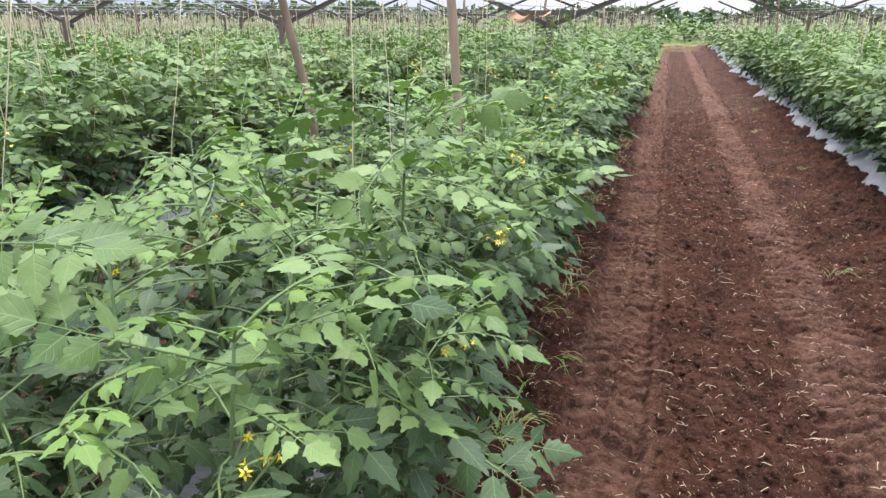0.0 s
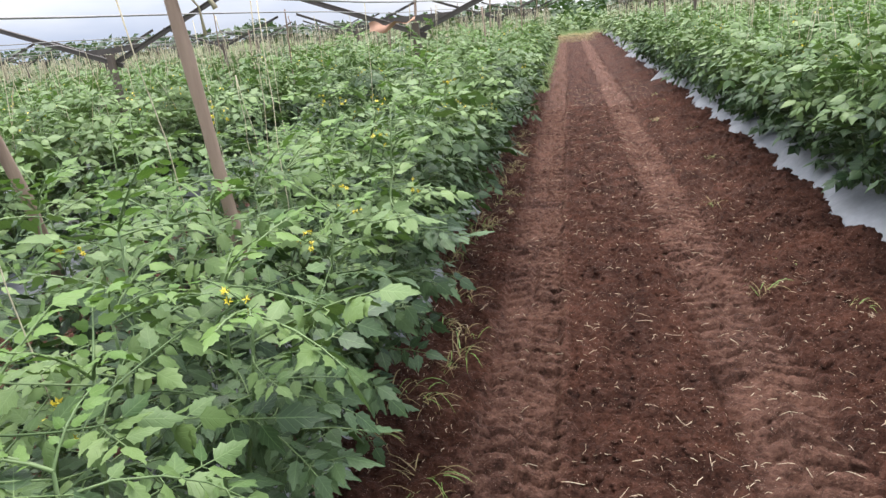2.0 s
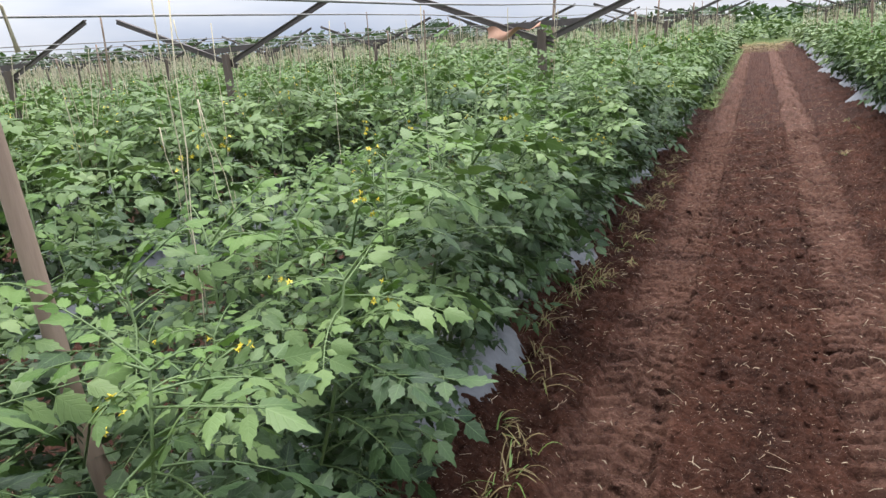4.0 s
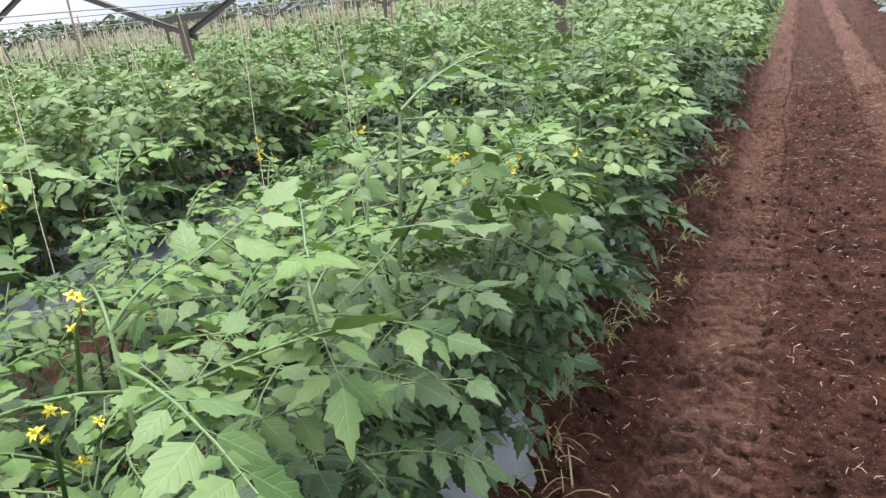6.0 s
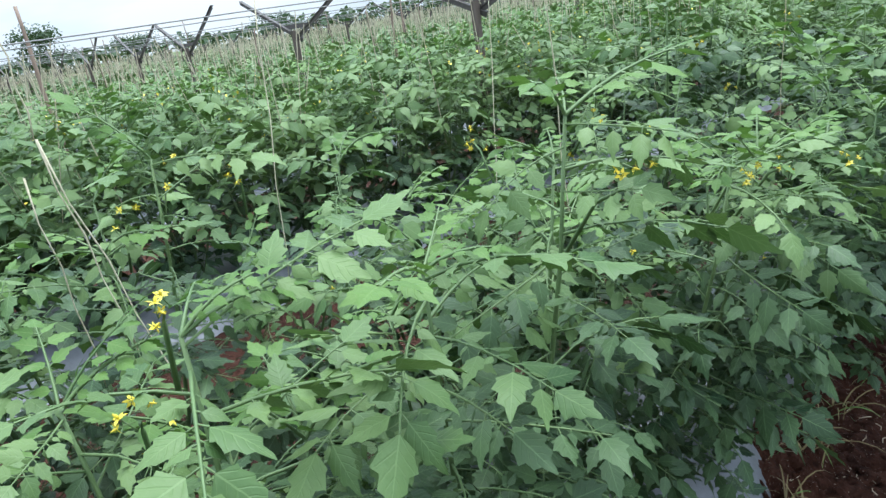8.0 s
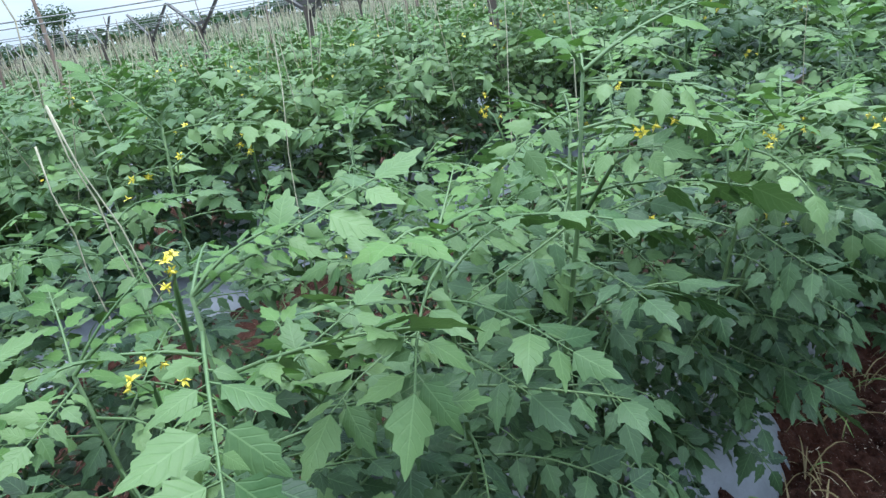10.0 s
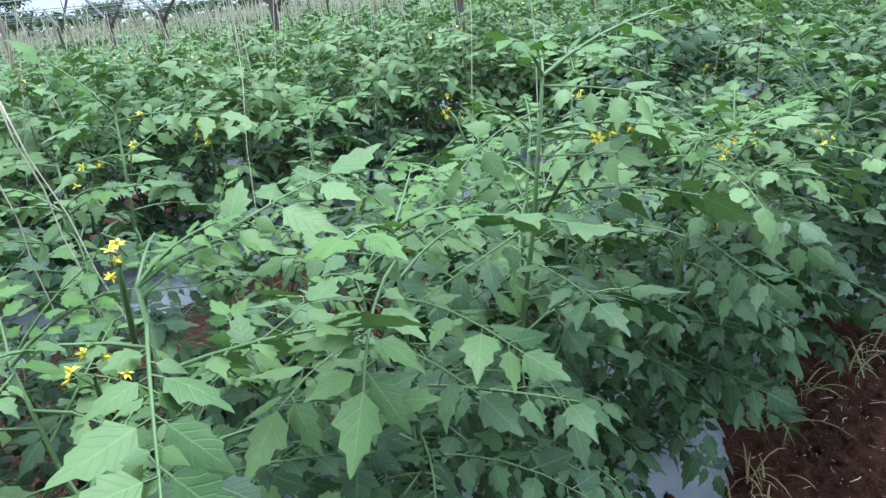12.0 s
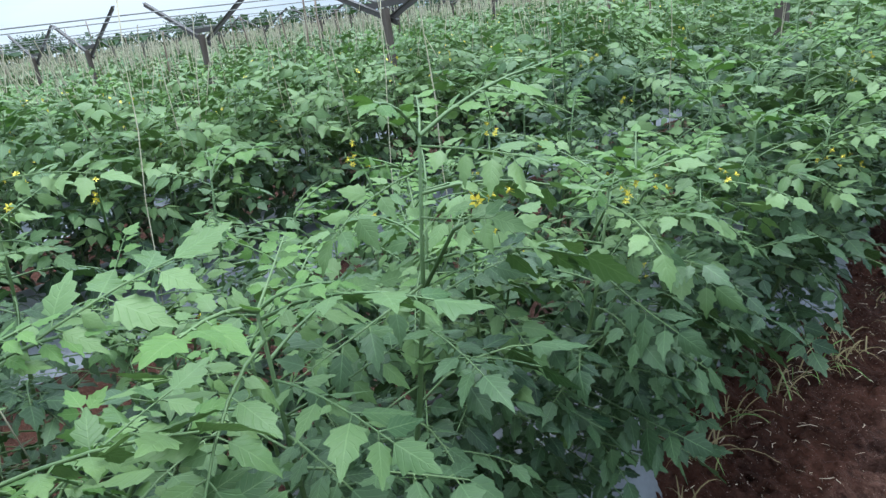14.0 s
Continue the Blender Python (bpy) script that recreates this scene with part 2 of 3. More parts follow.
def leaflet(g, p, f, n, length, width, r, detail, mi=0):
    """One leaflet: toothed outline, folded along its midrib and drooping to its tip."""
    f = f.normalized()
    s = f.cross(n).normalized()
    n = s.cross(f)
    fold, droop = r.uniform(-0.15, 0.35), r.uniform(0.0, 0.34)
    twist = r.uniform(-0.4, 0.4)
    if detail == 0:
        a = len(g.v)
        tip = p + f * length - n * (droop * length)
        m = p + f * (length * 0.42)
        g.v += [p, m + s * width + n * (fold * width), tip, m - s * width + n * ((fold + twist) * width)]
        g.face((a, a + 1, a + 2), [(0, .5), (.4, 1), (1, .5)], mi)
        g.face((a, a + 2, a + 3), [(0, .5), (1, .5), (.4, 0)], mi)
        return
    steps = 8 if detail == 2 else 4
    rows = []
    for k in range(steps + 1):
        u = k / steps
        w = width * math.sin(math.pi * min(1.0, 0.04 + 0.96 * u ** 0.6)) ** (1.0 + 0.35 * u)
        if detail == 2 and 0 < k < steps:
            w *= (1.06 if k % 2 else 0.90 - 0.16 * (1 - u)) * r.uniform(0.9, 1.08)
        c = p + f * (length * u) - n * (droop * length * u * u)
        ids = [len(g.v)]
        g.v.append(c)
        if 0 < k < steps:
            for side in (1, -1):
                ids.append(len(g.v))
                back = 0.04 * length * (1 if k % 2 else -0.5) if detail == 2 else 0
                lift = fold * w + side * twist * w * u + r.uniform(-0.06, 0.06) * width - 0.25 * w * w / max(width, 1e-6)
                g.v.append(c + s * (side * w) + f * back + n * lift)
        rows.append((u, ids))
    for (u0, a), (u1, b) in zip(rows, rows[1:]):
        for j, v in ((1, 1.0), (2, 0.0)):
            if len(a) == 1:
                q, uv = [a[0], b[j], b[0]], [(u0, .5), (u1, v), (u1, .5)]
            elif len(b) == 1:
                q, uv = [a[0], a[j], b[0]], [(u0, .5), (u0, v), (u1, .5)]
            else:
                q, uv = [a[0], a[j], b[j], b[0]], [(u0, .5), (u0, v), (u1, v), (u1, .5)]
            if j == 2:
                q, uv = q[::-1], uv[::-1]
            g.face(tuple(q), uv, mi)


def compound_leaf(g, m, length, r, detail, mi_leaf=0, mi_stem=1, young=False):
    """A tomato leaf: an arching stalk with spaced pairs of lobed leaflets, tiny ones between them, and a large one at the tip."""
    curl = r.uniform(0.15, 1.0)
    sway = r.uniform(-0.45, 0.45)
    pts, dirs = [Vector((0, 0, 0))], []
    n_seg = 8
    for k in range(n_seg):
        a = -curl * (k + 0.5) / n_seg
        h = sway * (k / n_seg)
        d = Vector((math.cos(a) * math.cos(h), math.cos(a) * math.sin(h), math.sin(a)))
        dirs.append(d)
        pts.append(pts[-1] + d * (length * 0.76 / n_seg))
    mr = m.to_3x3()
    if detail:
        step = 2 if detail == 2 else 4
        line = [m @ p for p in pts[::step]]
        tube(g, line, [0.0023 - 0.0012 * k / (len(line) - 1) for k in range(len(line))], 4 if detail == 2 else 3, mi_stem, False)
    bulk = 1.0 if detail == 2 else 1.22

    def at(s):
        k = min(n_seg - 1, int(s * n_seg))
        return pts[k].lerp(pts[k + 1], s * n_seg - k), dirs[k]

    def put(s, side, size, spread):
        p, d = at(s)
        up = Vector((0, 0, 1)) - d * d.z
        up.normalize()
        out = d.cross(up) * side
        f = d * math.cos(spread) + out * math.sin(spread) + Vector((0, 0, -1)) * r.uniform(-0.25, 0.55)
        n = up + out * r.uniform(-0.5, 0.6) + Vector((r.uniform(-.5, .5), r.uniform(-.5, .5), 0))
        span_out = length * 0.22 * size * bulk
        stalk = 0.2 * span_out if side else 0.0
        start = p + f.normalized() * stalk
        if stalk and detail == 2:
            tube(g, [m @ p, m @ start], 0.0011, 3, mi_stem, False)
        leaflet(g, m @ start, mr @ f, mr @ n, span_out, span_out * r.uniform(0.27, 0.34), r, min(detail, 1) if size < 0.45 else detail, mi_leaf)

    for s, size in ((0.26, 0.62), (0.48, 0.86), (0.70, 1.0), (0.89, 0.84)):
        for side in (1, -1):
            put(s + r.uniform(-.04, .04), side, size * r.uniform(0.78, 1.15), r.uniform(0.85, 1.3))
    put(0.999, 0, r.uniform(1.0, 1.25), 0.0)
    if detail == 2 and not young:
        for s in (0.36, 0.59, 0.80):
            for side in (1, -1):
                put(s + r.uniform(-.04, .04), side, r.uniform(0.2, 0.42), 1.3)


def leaf_data(name, count, detail, mats, lo, hi, young=False):
    made = []
    for k in range(count):
        r = random.Random(100 + k + (500 if young else 0))
        g = Mesh()
        compound_leaf(g, Matrix(), r.uniform(lo, hi), r, detail, young=young)
        made.append(g.data(name, mats))
    return made


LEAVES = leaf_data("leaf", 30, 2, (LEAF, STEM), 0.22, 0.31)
LIT_FRESH_LEAVES = leaf_data("leaf", 20, 2, (LIT_FRESH, STEM), 0.20, 0.30)
TIPS = leaf_data("young_leaf", 8, 2, (YOUNG, STEM), 0.11, 0.19, True)


def flower_data(r):
    g = Mesh()
    for k in range(6):
        a = k * math.pi / 3 + r.uniform(-0.15, 0.15)
        d = Vector((math.cos(a), math.sin(a), r.uniform(-0.35, 0.25)))
        leaflet(g, d * 0.002, d, Vector((0, 0, 1)), 0.010, 0.0026, r, 1)
    tube(g, [(0, 0, -0.002), (0, 0, 0.003), (0, 0, 0.008)], [0.002, 0.0022, 0.0008], 5)
    tube(g, [(0, 0, 0), (0.003, 0, -0.012), (0.010, 0, -0.024)], 0.0011, 4, 1)
    return g.data("flower", (PETAL, STEM))


def fruit_data(r):
    g = Mesh()
    rings = [(0, 0, -0.026 + 0.0065 * k) for k in range(9)]
    tube(g, rings, [max(0.002, 0.022 * math.sqrt(max(0.0, 1 - ((k - 4) / 4.05) ** 2))) * (1 + 0.05 * math.sin(k)) for k in range(9)], 12)
    for k in range(5):
        a = k * 1.257
        d = Vector((math.cos(a), math.sin(a), 0.3))
        leaflet(g, Vector((0, 0, 0.026)), d, Vector((0, 0, 1)), 0.018, 0.003, r, 1, 1)
    return g.data("fruit", (FRUIT, STEM))


FLOWERS = [flower_data(random.Random(k)) for k in range(4)]
FRUITS = [fruit_data(random.Random(40 + k)) for k in range(2)]


def frame_along(p, d, roll=0.0):
    """A pose at p with its x axis along d and z as near up as may be."""
    d = d.normalized()
    y = Vector((0, 0, 1)).cross(d)
    y = y.normalized() if y.length > 1e-4 else Vector((0, 1, 0))
    z = d.cross(y)
    m = Matrix((d, y, z)).transposed().to_4x4()
    return Matrix.Translation(p) @ m @ Matrix.Rotation(roll, 4, "X")


def branches(r, height, lean):
    """Branch curves of a plant in its own space: five of them, leaning outward."""
    made = []
    for k in range(5):
        a = k * 1.2566 + r.uniform(-0.5, 0.5)
        reach = r.uniform(0.09, 0.24)
        end = Vector((math.cos(a) * reach * 1.1 + lean, math.sin(a) * reach, height * (r.uniform(0.76, 0.97) if r.random() < 0.88 else 1.08)))
        bend = Vector((end.x * 0.8, end.y * 0.8, end.z * 0.45))
        pts = []
        for j in range(7):
            t = j / 6
            pts.append(bend * (2 * t * (1 - t)) + end * (t * t))
        made.append(pts)
    return made


def leaf_places(r, stems, lean, per, tips=3):
    """Poses for the leaves of a plant, and for the pale young ones at the shoot tips."""
    big, small = [], []
    for pts in stems:
        turn = r.uniform(0, 6.28)
        for k in range(per):
            s = 0.20 + 0.79 * (k / (per - 1)) ** 0.8
            j = min(5, int(s * 6))
            p = pts[j].lerp(pts[j + 1], s * 6 - j)
            turn += 2.4 + r.uniform(-0.4, 0.4)
            d = Vector((math.cos(turn), math.sin(turn), 0))
            d += (Vector((p.x, p.y * 0.5, 0)) * 1.6 + Vector((lean, 0, 0))) * (0.0 if s < 0.5 else 1.15)
            d.z = 0
            d = d.normalized() if d.length > 0.05 else Vector((1, 0, 0))
            d.z = r.uniform(-0.25, 0.6) + 0.35 * (s - 0.5)
            big.append((frame_along(p, d, r.uniform(-0.7, 0.7)), r.uniform(0.75, 1.12) * (0.85 if s < 0.5 else 1.12 - 0.25 * s), s))
        for k in range(tips):
            a = r.uniform(0, 6.28)
            d = Vector((math.cos(a), math.sin(a), r.uniform(0.5, 1.8)))
            small.append((frame_along(pts[-1], d), r.uniform(0.8, 1.25)))
    return big, small


def stem_mesh(stems):
    g = Mesh()
    for pts in stems:
        tube(g, pts, [0.0075 - 0.0009 * k for k in range(7)], 6)
    return g.data("stem", (STEM,))


def truss(plant, p, r, count=None):
    """A stalk with a bunch of small yellow flowers under a plant; p in the plant's own space."""
    g = Mesh()
    root = p + Vector((-0.25 * p.x, -0.1 * p.y, -0.10))
    mid = root.lerp(p, 0.6) + Vector((0, 0, 0.02))
    tube(g, [root, mid, p], [0.003, 0.0025, 0.002], 4)
    ends = []
    for k in range(count or r.randint(3, 6)):
        e = p + Vector((r.uniform(-.025, .025), r.uniform(-.025, .025), r.uniform(-0.025, 0.025)))
        ends.append(e)
    t = child("flower_truss", g.data("flower_truss", (STEM,)), plant, label="bunch of small yellow flowers")
    for e in ends:
        m = Matrix.Translation(e) @ Euler((r.uniform(0.2, 2.4), r.uniform(-0.6, 0.6), r.uniform(0, 6.28))).to_matrix().to_4x4()
        child("flower", r.choice(FLOWERS), t, m @ Matrix.Scale(r.uniform(0.55, 0.82), 4))


def near_plant(x, y, z, lean, seed, per=11, height=0.86, extra=(), berries=()):
    r = random.Random(seed)
    plant = new("tomato_plant")
    plant.location = (x, y, z)
    h = height * r.uniform(0.88, 1.06)
    stems = branches(r, h, lean)
    big, small = leaf_places(r, stems, lean, per)
    for k in range(5):
        p = stems[k % 5][r.choice((3, 4, 5))]
        d = Vector((1.0 if lean > 0 else -1.0, r.uniform(-1.1, 1.1), r.uniform(-0.05, 0.35)))
        big.append((frame_along(p, d, r.uniform(-0.3, 0.3)), r.uniform(0.75, 1.05), 0.5))
    child("stem", stem_mesh(stems), plant)
    # topmost leaves get the brighter colour, so tops look lit above shaded flanks
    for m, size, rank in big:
        child("leaf", r.choice(LIT_FRESH_LEAVES if rank > 0.86 else LEAVES), plant, m @ Matrix.Scale(size, 4))
    for m, size in small:
        child("young_leaf", r.choice(TIPS), plant, m @ Matrix.Scale(size, 4), "pale yellow-green young leaf")
    for pts in stems[:r.randint(1, 2)]:
        truss(plant, pts[-1] + Vector((r.uniform(-.08, .08), r.uniform(-.08, .08), r.uniform(-0.10, 0.03))), r)
    for p in berries:
        child("fruit", r.choice(FRUITS), plant, Matrix.Translation(Vector(p) - plant.location) @ Matrix.Scale(0.5, 4), "small unripe green tomato")
    for p in extra:
        truss(plant, Vector(p) - plant.location, r, 6)
    if r.random() < 0.3:
        for k in range(r.randint(1, 3)):
            q = stems[0][3] + Vector((r.uniform(-.05, .12), r.uniform(-.08, .08), r.uniform(-.05, .1)))
            child("fruit", r.choice(FRUITS), plant, Matrix.Translation(q) @ Matrix.Scale(r.uniform(0.4, 0.6), 4), "small unripe green tomato")
    return tagged(plant, "bushy green tomato plant with yellow flowers on mulched bed", "tomato plant", "tomato plants in the near rows")


def far_plant_mesh(seed, detail, per):
    r = random.Random(seed)
    stems = branches(r, 0.93 * r.uniform(0.9, 1.05), 0.0)
    big, small = leaf_places(r, stems, 0.0, per, 2)
    g = Mesh()
    # upper leaves get the brighter colour, which paints light onto these farther plants
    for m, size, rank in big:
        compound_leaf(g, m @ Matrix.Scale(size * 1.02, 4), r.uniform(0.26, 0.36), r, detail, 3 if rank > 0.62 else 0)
    for m, size in small:
        compound_leaf(g, m @ Matrix.Scale(size * 1.3, 4), 0.15, r, detail, 2, 1, True)
    return g.data("foliage", (LEAF, STEM, YOUNG, LIT_FRESH)), stem_mesh(stems), stems


def mid_plants(detail):
    made = []
    for k in range(6):
        foliage, stem, stems = far_plant_mesh(300 + k, detail, 14)
        r = random.Random(900 + k)
        plant = tagged(new("tomato_plant"), "bushy green tomato plant tied to trellis twine", "tomato plant", "tomato plants further off")
        child("stem", stem, plant)
        tagged(child("foliage", foliage, plant), kind="stuff")
        g = Mesh()
        for b in stems[:2]:
            for j in range(4):
                p = b[-1] + Vector((r.uniform(-.05, .05), r.uniform(-.05, .05), r.uniform(-.06, .03)))
                leaflet(g, p, Vector((r.uniform(-1, 1), r.uniform(-1, 1), r.uniform(-1, 0.3))), Vector((0, 0, 1)), 0.022, 0.008, r, 0)
        child("flower_truss", g.data("flower_truss", (PETAL,)), plant, label="bunches of small yellow flowers")["kind"] = "stuff"
        made.append(plant)
    return made


# ---- plan ----
BEDS_LEFT = [-0.98 - 2.55 * k for k in range(18)]
BEDS_RIGHT = [2.20 + 2.55 * k for k in range(9)]
FIELD_END = 34.0
ROWS_OFF = (0.33, -0.33)
BED_TOP = 0.16


def value_noise(x, y, seed):
    """Smooth lattice noise on arrays, about -1 to 1."""
    xi, yi = np.floor(x).astype(np.int64), np.floor(y).astype(np.int64)
    fx, fy = x - xi, y - yi
    fx, fy = fx * fx * (3 - 2 * fx), fy * fy * (3 - 2 * fy)

    def h(a, b):
        n = (a * 374761393 + b * 668265263 + seed * 974711) & 0x7FFFFFFF
        n = ((n ^ (n >> 13)) * 1274126177) & 0x7FFFFFFF
        return ((n ^ (n >> 16)) & 0xFFFF) / 32767.5 - 1

    a = h(xi, yi) * (1 - fx) + h(xi + 1, yi) * fx
    b = h(xi, yi + 1) * (1 - fx) + h(xi + 1, yi + 1) * fx
    return a * (1 - fy) + b * fy


def smooth(a, lo, hi):
    t = np.clip((a - lo) / (hi - lo), 0, 1)
    return t * t * (3 - 2 * t)


def soil_height(x, y):
    """Relief of the lane, its two wheel tracks and the banks up to the beds."""
    wob = 0.03 * value_noise(x * 0 + 3.1, y * 1.3, 5)
    xs = x + wob
    n = 0.5 * value_noise(x * 9, y * 9, 1) + 0.3 * value_noise(x * 21, y * 21, 2) + 0.25 * value_noise(x * 44, y * 44, 3)
    rough = 1 - 2 * np.abs(value_noise(x * 26 + 2 * n, y * 30, 21)) + 0.6 * value_noise(x * 60, y * 60, 22)
    clod = np.maximum(0, value_noise(x * 15, y * 15, 8) - 0.35)
    track = np.maximum(1 - smooth(np.abs(xs + 0.08), 0.125, 0.155), 1 - smooth(np.abs(xs - 0.80), 0.155, 0.195))
    z = (1 - track) * (0.020 * n + 0.03 * clod + 0.019 * rough)
    dx = np.where(xs < 0.34, xs + 0.08, xs - 0.80)
    # lugs of the tread: two banks of slanting bars, set off by half a step, crumbled here and there
    bank = np.where(dx > 0, 0.5, 0.0)
    lug = np.sin(2 * math.pi * ((y + 0.45 * np.abs(dx)) / 0.095 + bank) + 1.1 * value_noise(x * 4, y * 4, 12))
    lug = np.clip(lug * 5.0 + 1.6, -1, 1) * np.clip(np.abs(dx) / 0.02, 0, 1)
    crumb = 1 - 2.4 * np.abs(value_noise(x * 24 + 3 * n, y * 34 + 2 * n, 41)) + 0.7 * value_noise(x * 55, y * 62, 42)
    worn = np.clip(0.75 + 0.75 * value_noise(x * 6, y * 6, 9), 0.15, 1.3)
    z = z + track * (-0.044 + 0.028 * lug * worn + 0.010 * crumb)
    bank_r = smooth(xs, 0.96, 1.55)
    bank_l = smooth(-xs, 0.38, 0.72)
    low = value_noise(x * 2.0 + 5, y * 1.6, 31) + 0.5 * value_noise(x * 5, y * 5, 32)
    z = z + bank_r * (0.075 + 0.03 * n + 0.045 * low) + bank_l * (0.075 + 0.02 * n + 0.05 * low)
    inside = (x > -0.75) & (x < 1.75)
    return np.where(inside, z, 0.05 + 0.012 * n)


def ground_sheet():
    def steps(stops):
        out = [stops[0][0]]
        for (a, _), (b, st) in zip(stops, stops[1:]):
            k = max(1, int(round((b - a) / st)))
            out += [a + (b - a) * (j + 1) / k for j in range(k)]
        return np.array(out)

    xs = steps([(-3000, 0), (-300, 900), (-50, 60), (-2.6, 2.5), (-0.9, 0.08), (-0.3, 0.014), (1.05, 0.010), (1.75, 0.014), (5, 0.4), (40, 5), (300, 80), (3000, 900)])
    ys = steps([(-3000, 0), (-300, 900), (-20, 70), (1.2, 2.0), (5.6, 0.010), (11, 0.022), (36, 0.2), (60, 3), (300, 60), (3000, 900)])
    X, Y = np.meshgrid(xs, ys)
    Z = soil_height(X, Y)
    Z = np.where((np.abs(X) > 60) | (Y > 60) | (Y < -25), 0.0, Z)
    nx, ny = len(xs), len(ys)
    verts = np.stack([X.ravel(), Y.ravel(), Z.ravel()], 1)
    idx = np.arange(nx * ny).reshape(ny, nx)
    quads = np.stack([idx[:-1, :-1], idx[:-1, 1:], idx[1:, 1:], idx[1:, :-1]], -1).reshape(-1, 4)
    me = bpy.data.meshes.new("ground")
    me.vertices.add(len(verts))
    me.vertices.foreach_set("co", verts.ravel())
    me.loops.add(quads.size)
    me.loops.foreach_set("vertex_index", quads.ravel().astype(np.int32))
    me.polygons.add(len(quads))
    me.polygons.foreach_set("loop_start", np.arange(0, quads.size, 4, dtype=np.int32))
    me.polygons.foreach_set("use_smooth", np.ones(len(quads), dtype=bool))
    me.update(calc_edges=True)
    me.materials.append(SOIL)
    tagged(new("ground", me), "red-brown tilled soil with two tyre tracks", "ground", kind="structure")


ground_sheet()


def z_at(x, y):
    return float(soil_height(np.array([x]), np.array([y]))[0])


# ---- mulch film on the beds ----
def mulch_film(x, y0, y1, step, name_label, half=0.60):
    g = Mesh()
    n = max(2, int((y1 - y0) / step))
    prof = [-0.60, -0.50, -0.42, -0.30, 0.0, 0.30, 0.42, 0.50, 0.60]
    prof = [o * half / 0.60 for o in prof]
    rise = [-0.05, 0.05, 0.13, BED_TOP, BED_TOP + 0.02, BED_TOP, 0.13, 0.05, -0.05]
    for k in range(n + 1):
        y = y0 + (y1 - y0) * k / n
        for j, (o, z) in enumerate(zip(prof, rise)):
            edge = abs(o) > half * 0.75
            w = noise.noise((x * 3.1 + (9 if o > 0 else 0), y * 1.7, 0.3)) * 0.19 + noise.noise((x * 5.3 + o, y * 9.0, 1.7)) * 0.06
            wr = noise.noise((x + o * 8, y * 7.0, 4.0)) * 0.014
            g.v.append(Vector((x + o + (w if edge else 0) * (1 if o > 0 else -1), y, z + wr + 0.055)))
    m = len(prof)
    for k in range(n):
        for j in range(m - 1):
            a = k * m + j
            g.face((a, a + 1, a + m + 1, a + m))
    tagged(new("mulch_film", g.data("mulch_film", (MULCH,))), name_label, "mulch film", "plastic film over the beds")


mulch_film(BEDS_LEFT[0], -2.0, FIELD_END, 0.06, "silver-grey plastic mulch film over the planted bed, soil on its edges", 0.41)
mulch_film(BEDS_RIGHT[0], -2.0, FIELD_END, 0.06, "silver-grey plastic mulch film over the planted bed, soil on its edges", 0.60)
for bx in BEDS_LEFT[1:5] + BEDS_RIGHT[1:3]:
    mulch_film(bx, -2.0, FIELD_END, 0.3, "silver-grey plastic mulch film under tomato rows")

# ---- trellis ----
POST_Y = [-0.9, 6.15, 13.2, 20.25, 27.3]


def trellis_post():
    """A post with two steel arms spread in a wide V and a short bar between them."""
    root = new("trellis_post")
    g = Mesh()
    box(g, (-0.026, -0.024, 0), (0.026, 0.024, 1.36), bevel=0.006)
    child("post", g.data("post", (DARKWOOD,), False), root)
    for side in (1, -1):
        g = Mesh()
        ang = math.atan2(0.43, 1.12)
        m = Matrix.Translation((-side * 0.07, 0.042, 1.26)) @ Matrix.Rotation(-side * ang, 4, "Y") @ (Matrix.Rotation(math.pi, 4, "Z") if side < 0 else Matrix())
        box(g, (0, -0.004 * side - 0.004, -0.018), (1.27, -0.004 * side + 0.004, 0.018), m)
        box(g, (0, -0.018, 0.015), (1.27, 0.018, 0.021), m)
        child("arm", g.data("arm", (STEEL,), False), root, label="dark steel angle arm")
    g = Mesh()
    box(g, (-0.27, 0.055, 1.375), (0.27, 0.063, 1.41), bevel=0.002)
    box(g, (-0.27, 0.055, 1.41), (0.27, 0.085, 1.416))
    child("crossbar", g.data("crossbar", (STEEL,), False), root)
    return tagged(root, "dark wooden post carrying two steel arms in a V", "trellis post", "trellis posts along the beds")


post0 = trellis_post()
first = True
for bx in BEDS_LEFT[:14] + BEDS_RIGHT[:5]:
    for py in POST_Y:
        if bx > 0 and py < 10:
            continue
        rz = rng.uniform(-3, 3)
        m = pose(bx + rng.uniform(-.04, .04) * (bx < -4), py + rng.uniform(-.15, .15) * (bx < -7), 0, rng.uniform(-1.5, 1.5), rng.uniform(-1.5, 1.5), rz)
        if first:
            post0.matrix_basis, first = m, False
        else:
            copy_thing(post0, m)


def line_wire(x, z, label):
    g = Mesh()
    pts = []
    y = -1.2
    while y < FIELD_END:
        pts.append((x + noise.noise((x, y * 0.4, 2.0)) * 0.03, y, z + noise.noise((x, y * 0.5, 7.0)) * 0.025))
        y += 0.8
    tube(g, pts, 0.0032, 4)
    tagged(new("trellis_wire", g.data("trellis_wire", (WIRE,))), label, "wire", "wires along the tomato rows")


